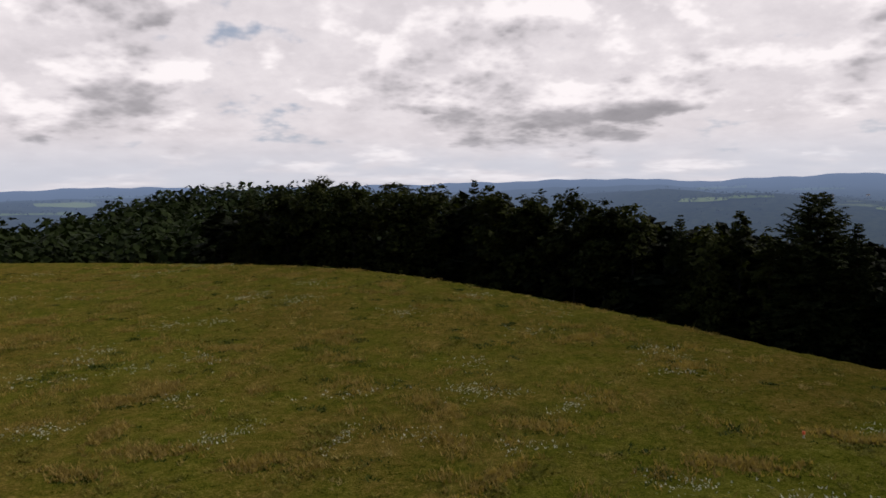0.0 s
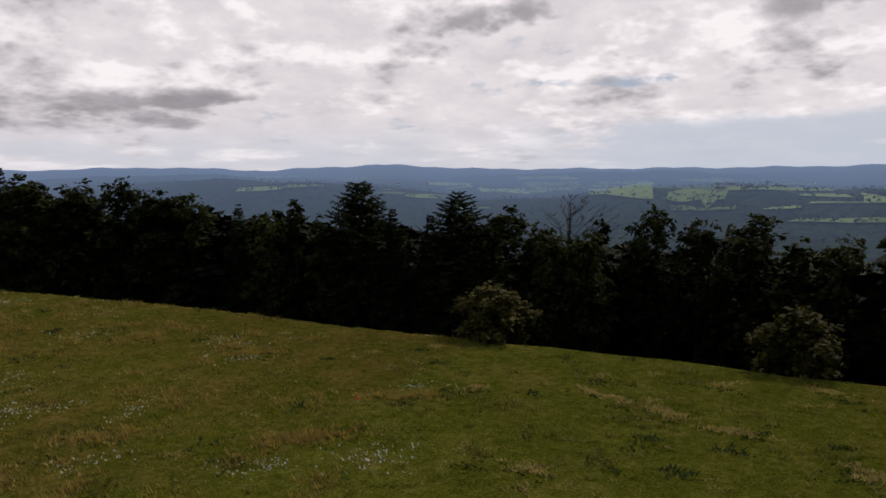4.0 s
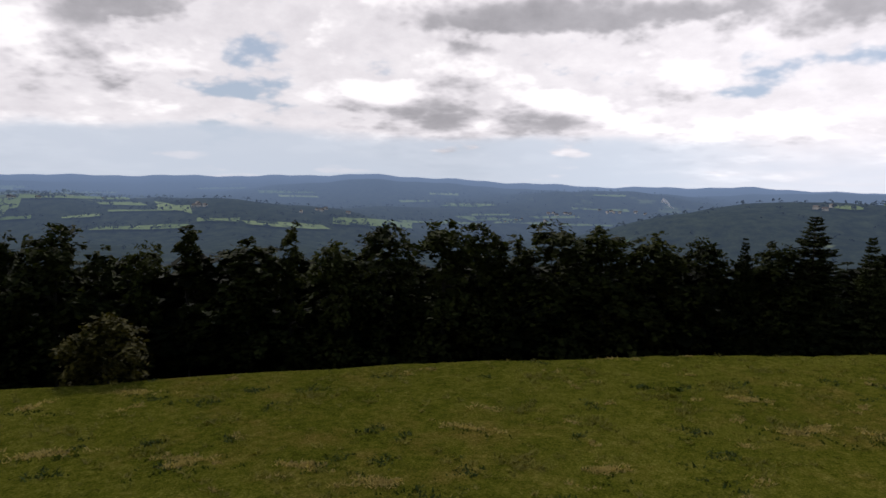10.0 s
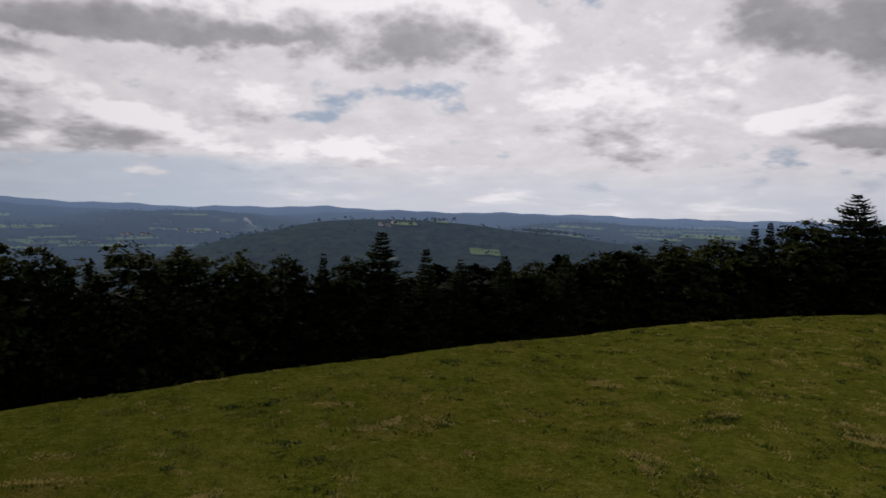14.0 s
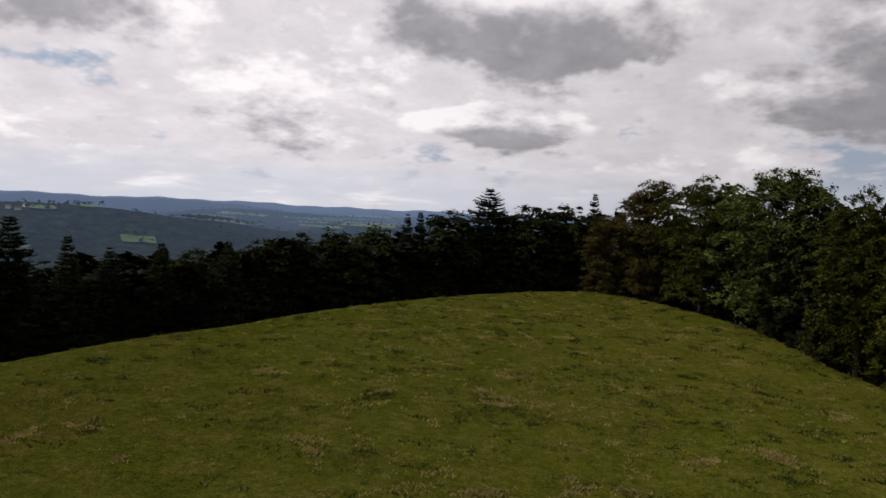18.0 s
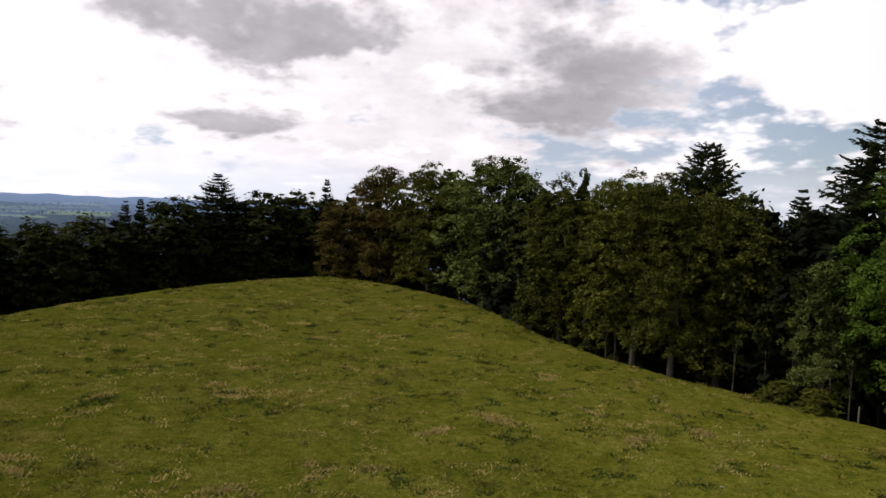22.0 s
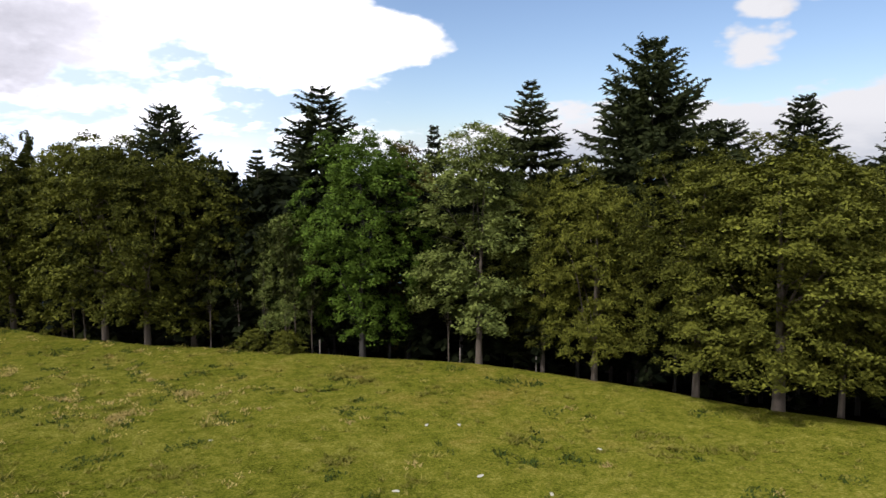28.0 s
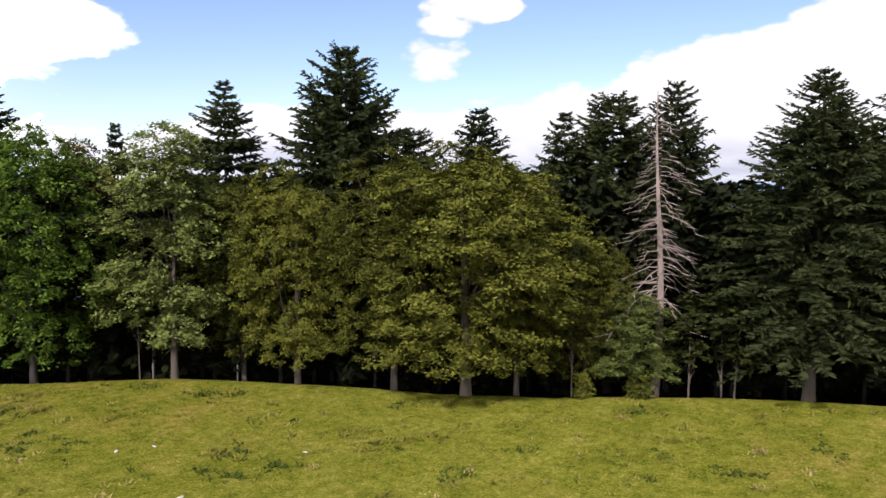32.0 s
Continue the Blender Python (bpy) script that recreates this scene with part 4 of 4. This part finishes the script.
def field_material():
    m, add, link = material("far_pasture_with_haze")
    pos = add("ShaderNodeTexCoord").outputs["Object"]
    n = noise_tex(add, link, pos, 0.02, 5, 0.6)
    info = add("ShaderNodeObjectInfo").outputs["Random"]
    grass = mix_node(add, link, n, (0.075, 0.125, 0.035), (0.130, 0.185, 0.060))
    pale = mix_node(add, link, n, (0.170, 0.230, 0.080), (0.275, 0.33, 0.140))
    trees = add("ShaderNodeMapRange")
    trees.inputs[1].default_value, trees.inputs[2].default_value = 0.60, 0.63
    link(noise_tex(add, link, pos, 0.011, 6, 0.7), trees.inputs[0])
    away = add("ShaderNodeVectorMath")
    away.operation = "LENGTH"
    link(pos, away.inputs[0])
    # the same blue haze glow is painted over the pastures
    paint_haze(add, link, mix_node(add, link, trees.outputs[0], mix_node(add, link, info, grass, pale), (0.012, 0.022, 0.014)), away.outputs["Value"])
    return m


PASTURE = field_material()


HEDGES = []


def field(h0, h1, high, low, seed):
    """A pasture draped on a far slope, with uneven hedged edges."""
    q = np.random.default_rng(seed)
    cols, rows = 9, 4
    co = []
    slant, shear, shape = q.normal(0, 0.35) * (high - low), q.normal(0, 0.12), q.uniform(0.35, 1.0, 4)
    for i in range(cols):
        u = i / (cols - 1)
        bulge = np.interp(u, (0, 0.3, 0.7, 1), shape) + q.normal(0, 0.03)
        for j in range(rows):
            v = (j / (rows - 1) - 0.5) * bulge + 0.5
            h = h0 + (h1 - h0) * (u + q.normal(0, 0.008) + shear * (v - 0.5))
            r = sight(h, low + (high - low) * v + slant * (u - 0.5))
            if r is None:
                return
            co.append(bearing(h, r - 6, float(ground_z(h, r)) + 2.5))
    co = np.array(co)
    far = np.hypot(co[:, 0], co[:, 1])
    if far.max() - far.min() > 1900:
        return
    i, j = np.meshgrid(np.arange(cols - 1), np.arange(rows - 1), indexing="ij")
    f = np.stack([i * rows + j, i * rows + j + 1, (i + 1) * rows + j + 1, (i + 1) * rows + j], -1).reshape(-1, 4)
    for edge in (co[0::rows], co[rows - 1::rows]):
        if q.random() < 0.75:
            n = int(np.linalg.norm(edge[-1] - edge[0]) / 16)
            at = np.sort(q.random(n) ** q.uniform(0.6, 1.6)) * (cols - 1)
            HEDGES.append(np.stack([np.interp(at, np.arange(cols), edge[:, k]) for k in range(3)], 1) + q.normal(0, 1, (n, 3)) * (7, 7, 0.5))
    n = q.integers(0, 14)
    HEDGES.append(co[q.integers(0, len(co), n)] + q.normal(0, 1, (n, 3)) * (22, 22, 0.3))
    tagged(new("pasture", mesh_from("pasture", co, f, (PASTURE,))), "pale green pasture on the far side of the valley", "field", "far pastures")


for k, f in enumerate(((44.6, 49.2, -1.30, -2.52), (50.3, 54.4, -1.62, -2.74), (50.6, 51.7, -2.89, -3.41), (52.8, 54.0, -2.03, -3.00), (54.4, 61.2, -1.58, -1.87), (63.0, 65.4, -1.90, -2.89),
                       (58.8, 64.9, -3.65, -4.04), (65.8, 68.8, -3.10, -3.45), (69.2, 75.3, -3.39, -3.87), (75.8, 81.9, -3.02, -3.68), (84.3, 87.5, -3.12, -3.38), (88.3, 92.4, -2.98, -3.24))):
    field(*f, seed=k)
for k, f in enumerate(((36.2, 39.9, -1.59, -2.02), (30.5, 33.7, -2.05, -2.39), (39.9, 43.9, -1.13, -1.61), (25.3, 28.6, -0.70, -0.90), (19.0, 22.4, -0.51, -0.74), (118.0, 120.3, -2.99, -3.59),
                       (112.2, 113.9, -1.09, -1.40), (129.4, 133.8, -1.19, -1.46), (133.8, 138.1, -1.39, -1.82), (17.9, 21.2, -1.31, -1.72), (21.2, 24.2, -1.21, -1.45), (-28.9, -25.1, -0.88, -1.35),
                       (-30.9, -26.6, -1.57, -1.80), (-25.8, -20.2, -0.54, -0.70), (32.2, 35.6, -1.09, -1.50))):
    field(*f, seed=k + 40)
q = np.random.default_rng(91)
for k in range(46):
    h, e = (q.uniform(33, 97), q.uniform(-3.3, -0.8)) if k < 36 else (q.uniform(112, 142), q.uniform(-1.9, -0.9))
    field(h, h + q.uniform(1.2, 4.2), e + q.uniform(0.06, 0.16), e - q.uniform(0.06, 0.16), seed=k + 200)
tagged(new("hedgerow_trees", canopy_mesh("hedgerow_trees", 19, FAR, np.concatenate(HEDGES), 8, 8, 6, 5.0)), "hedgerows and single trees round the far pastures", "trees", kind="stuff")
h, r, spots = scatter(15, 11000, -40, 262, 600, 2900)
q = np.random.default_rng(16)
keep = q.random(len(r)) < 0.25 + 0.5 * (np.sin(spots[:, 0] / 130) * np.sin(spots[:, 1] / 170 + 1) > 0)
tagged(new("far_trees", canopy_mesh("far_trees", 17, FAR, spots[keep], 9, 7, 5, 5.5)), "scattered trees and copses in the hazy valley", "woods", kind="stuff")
PLASTER, add, link = material("far_white_plaster")
b = add("ShaderNodeBsdfPrincipled", Roughness=0.9)
b.inputs["Base Color"].default_value = (0.62, 0.60, 0.56, 1)
finish(add, link, b)
TILE, add, link = material("far_roof_tile")
b = add("ShaderNodeBsdfPrincipled", Roughness=0.9)
b.inputs["Base Color"].default_value = (0.16, 0.15, 0.15, 1)
finish(add, link, b)
WALLS = mesh_from("wall", np.array([(x, y, z) for x in (-8, 8) for y in (-5, 5) for z in (-3, 6)], float),
                  np.array([(0, 1, 5, 4), (2, 6, 7, 3), (0, 2, 3, 1), (4, 5, 7, 6), (1, 3, 7, 5), (0, 4, 6, 2)]), (PLASTER,), smooth=False)
ROOF = mesh_from("roof", np.array([(-9, -6, 5.6), (-9, 6, 5.6), (9, 6, 5.6), (9, -6, 5.6), (-8.5, 0, 10.5), (8.5, 0, 10.5)], float),
                 np.array([(0, 4, 5, 3), (1, 2, 5, 4), (0, 1, 4, 4), (2, 3, 5, 5)]), (TILE,), smooth=False)
q = np.random.default_rng(77)
for heading, down, spread, many in ((94, -2.4, 2.0, 7), (98, -2.1, 2.0, 7), (90, -2.9, 2.5, 5), (55, -1.75, 2.5, 4), (66, -2.2, 2, 4), (75, -2.5, 3, 5), (112, -1.3, 1.5, 3), (134, -1.5, 2, 4), (30, -1.3, 4, 4)):
    for k in range(many):
        h, e = heading + q.normal(0, spread / 2), down + q.normal(0, 0.12)
        r = sight(h, e)
        if r is None or r > 3600:
            continue
        ob = tagged(new("farmhouse"), "tiny white-walled farmhouse across the valley", "house", "far farmhouses")
        ob.matrix_basis = pose(*bearing(h, r, float(ground_z(h, r))), rz=q.uniform(0, 180)) @ Matrix.Diagonal((0.6, 0.6, 0.6, 1))
        new("wall", WALLS).parent = ob
        new("roof", ROOF).parent = ob


# ---- dry patches and clover where they lie ----
def patch(spots, seed, many, per, tall, wide, bend, size):
    """Blades of small irregular patches at given lines of sight."""
    q = np.random.default_rng(seed)
    roots = []
    for heading, down in spots:
        r = on_ground(heading, down)
        c = np.array(bearing(heading, r))
        along = np.array(bearing(heading + 90 + q.normal(0, 25), 1.0))
        back = np.array(bearing(heading, 1.0))
        n = int(many * q.uniform(0.6, 1.4))
        roots.append(c + along * q.normal(0, size * q.uniform(0.7, 1.5), (n, 1)) + back * q.normal(0, size * 0.55, (n, 1)))
    root = np.repeat(np.concatenate(roots), per, 0)
    n = len(root)
    root += np.concatenate([q.normal(0, 0.14, (n, 2)), np.zeros((n, 1))], 1)
    root[:, 2] = ground_z(np.degrees(np.arctan2(root[:, 0], root[:, 1])), np.hypot(root[:, 0], root[:, 1])) - 0.01
    a = q.uniform(0, 6.283, n)
    lean = np.stack([np.cos(a), np.sin(a), np.zeros(n)], 1) * q.uniform(0.5, 1.0, (n, 1)) * bend
    return root, lean, tall * q.uniform(0.5, 1.3, n), wide * q.uniform(0.6, 1.3, n)


DRY = [(-16.3, -12.0), (-29.5, -8.9), (-24.2, -15.0), (-28.9, -10.1), (-21.3, -14.5), (-25.2, -17.1), (-21.9, -18.8), (-27.5, -19.4), (-14.6, -20.4), (-0.8, -17.1), (8.1, -18.5), (4.1, -22.4), (18.7, -13.7), (22.7, -20.2), (-4.2, -7.8), (-8.2, -11.3), (10.7, -11.9), (45.1, -17.1), (47.3, -17.5), (54.7, -15.8), (35.8, -17.0), (30.0, -17.5), (40.5, -22.9), (61.5, -15.5), (55.4, -19.0), (64.6, -20.4), (50.9, -18.2), (50.5, -18.3), (73.7, -21.5), (64.3, -20.8), (79.6, -22.8), (86.7, -18.8)]
DRY += [(112.0, -16.4), (110.4, -16.8), (115.7, -16.2), (107.3, -15.0), (128.0, -12.8), (97.7, -21.1), (131.8, -17.8), (132, -18.7), (140.8, -10.2), (145.3, -9.9), (148.3, -9.5), (153, -10.6), (147.6, -12.8), (137.3, -14.3), (155.2, -12.8), (146.4, -14.8), (145.3, -21.4), (157, -20.2), (153, -20.6), (162.2, -17.4), (166.9, -16.2), (128.9, -13.0), (167.3, -16.5), (173.9, -15.2), (177.5, -16.9), (146.9, -14.4), (151.2, -9.5), (182.5, -15.8), (145.1, -13.9)]
CLOVER = [(-7.5, -15.9), (-29.5, -16.3), (-1.8, -19.1), (-8.5, -19.1), (6.8, -20.0), (-17.0, -18.2), (2.8, -15.9), (9.9, -17.0), (18.0, -21.9)]
for name, mat, label, blades in (("straw_patches", STRAW, "flattened patches of straw-coloured grass", patch([d for d in DRY if d[0] > 34], 201, 46, 7, 0.14, 0.12, 3.4, 0.6)),
                                 ("tall_straw_patches", TALLSTRAW, "standing patches of tall straw-coloured grass", patch([d for d in DRY if d[0] < 34], 207, 110, 8, 0.30, 0.10, 2.0, 1.1)),
                                 ("patch_fringes", WEED, "dark green growth round the dry patches", patch([(h, d - 0.35) for h, d in DRY], 203, 9, 6, 0.14, 0.14, 1.6, 1.2)),
                                 ("clover_patches", PETAL, "patches of small white clover flowers", patch(CLOVER, 205, 60, 2, 0.10, 0.12, 3.0, 1.3))):
    tagged(new(name, blade_mesh(name, mat, *blades)), label, "grass", kind="stuff")

# a thin plume of smoke over the far woods
SMOKE, add, link = material("thin_white_smoke")
n = noise_tex(add, link, add("ShaderNodeTexCoord").outputs["Object"], 0.06, 4)
d = add("ShaderNodeBsdfDiffuse")
d.inputs[0].default_value = (0.8, 0.82, 0.85, 1)
clear = add("ShaderNodeBsdfTransparent")
mix = add("ShaderNodeMixShader")
link(math_node(add, link, "MULTIPLY", n, 1.3, clamp=True), mix.inputs[0])
link(clear.outputs[0], mix.inputs[1])
link(d.outputs[0], mix.inputs[2])
link(mix.outputs[0], add("ShaderNodeOutputMaterial").inputs[0])
r = sight(101.6, -1.62) or 1450.0
z = float(ground_z(101.6, r))
v = np.linspace(0, 1, 9)
base = np.array(bearing(101.6, r, z))
across = np.array(bearing(11.6, 1.0))
path = base + across * (v * 34 + np.sin(v * 7) * 3)[:, None] + np.array((0, 0, 1.0)) * (v * 26)[:, None]
co, f = tube(path, 1.5 + 5.5 * v ** 1.3, 12)
tagged(new("smoke_plume", mesh_from("smoke_plume", co, f, (SMOKE,))), "thin white smoke plume rising from far woods", "smoke", kind="stuff")
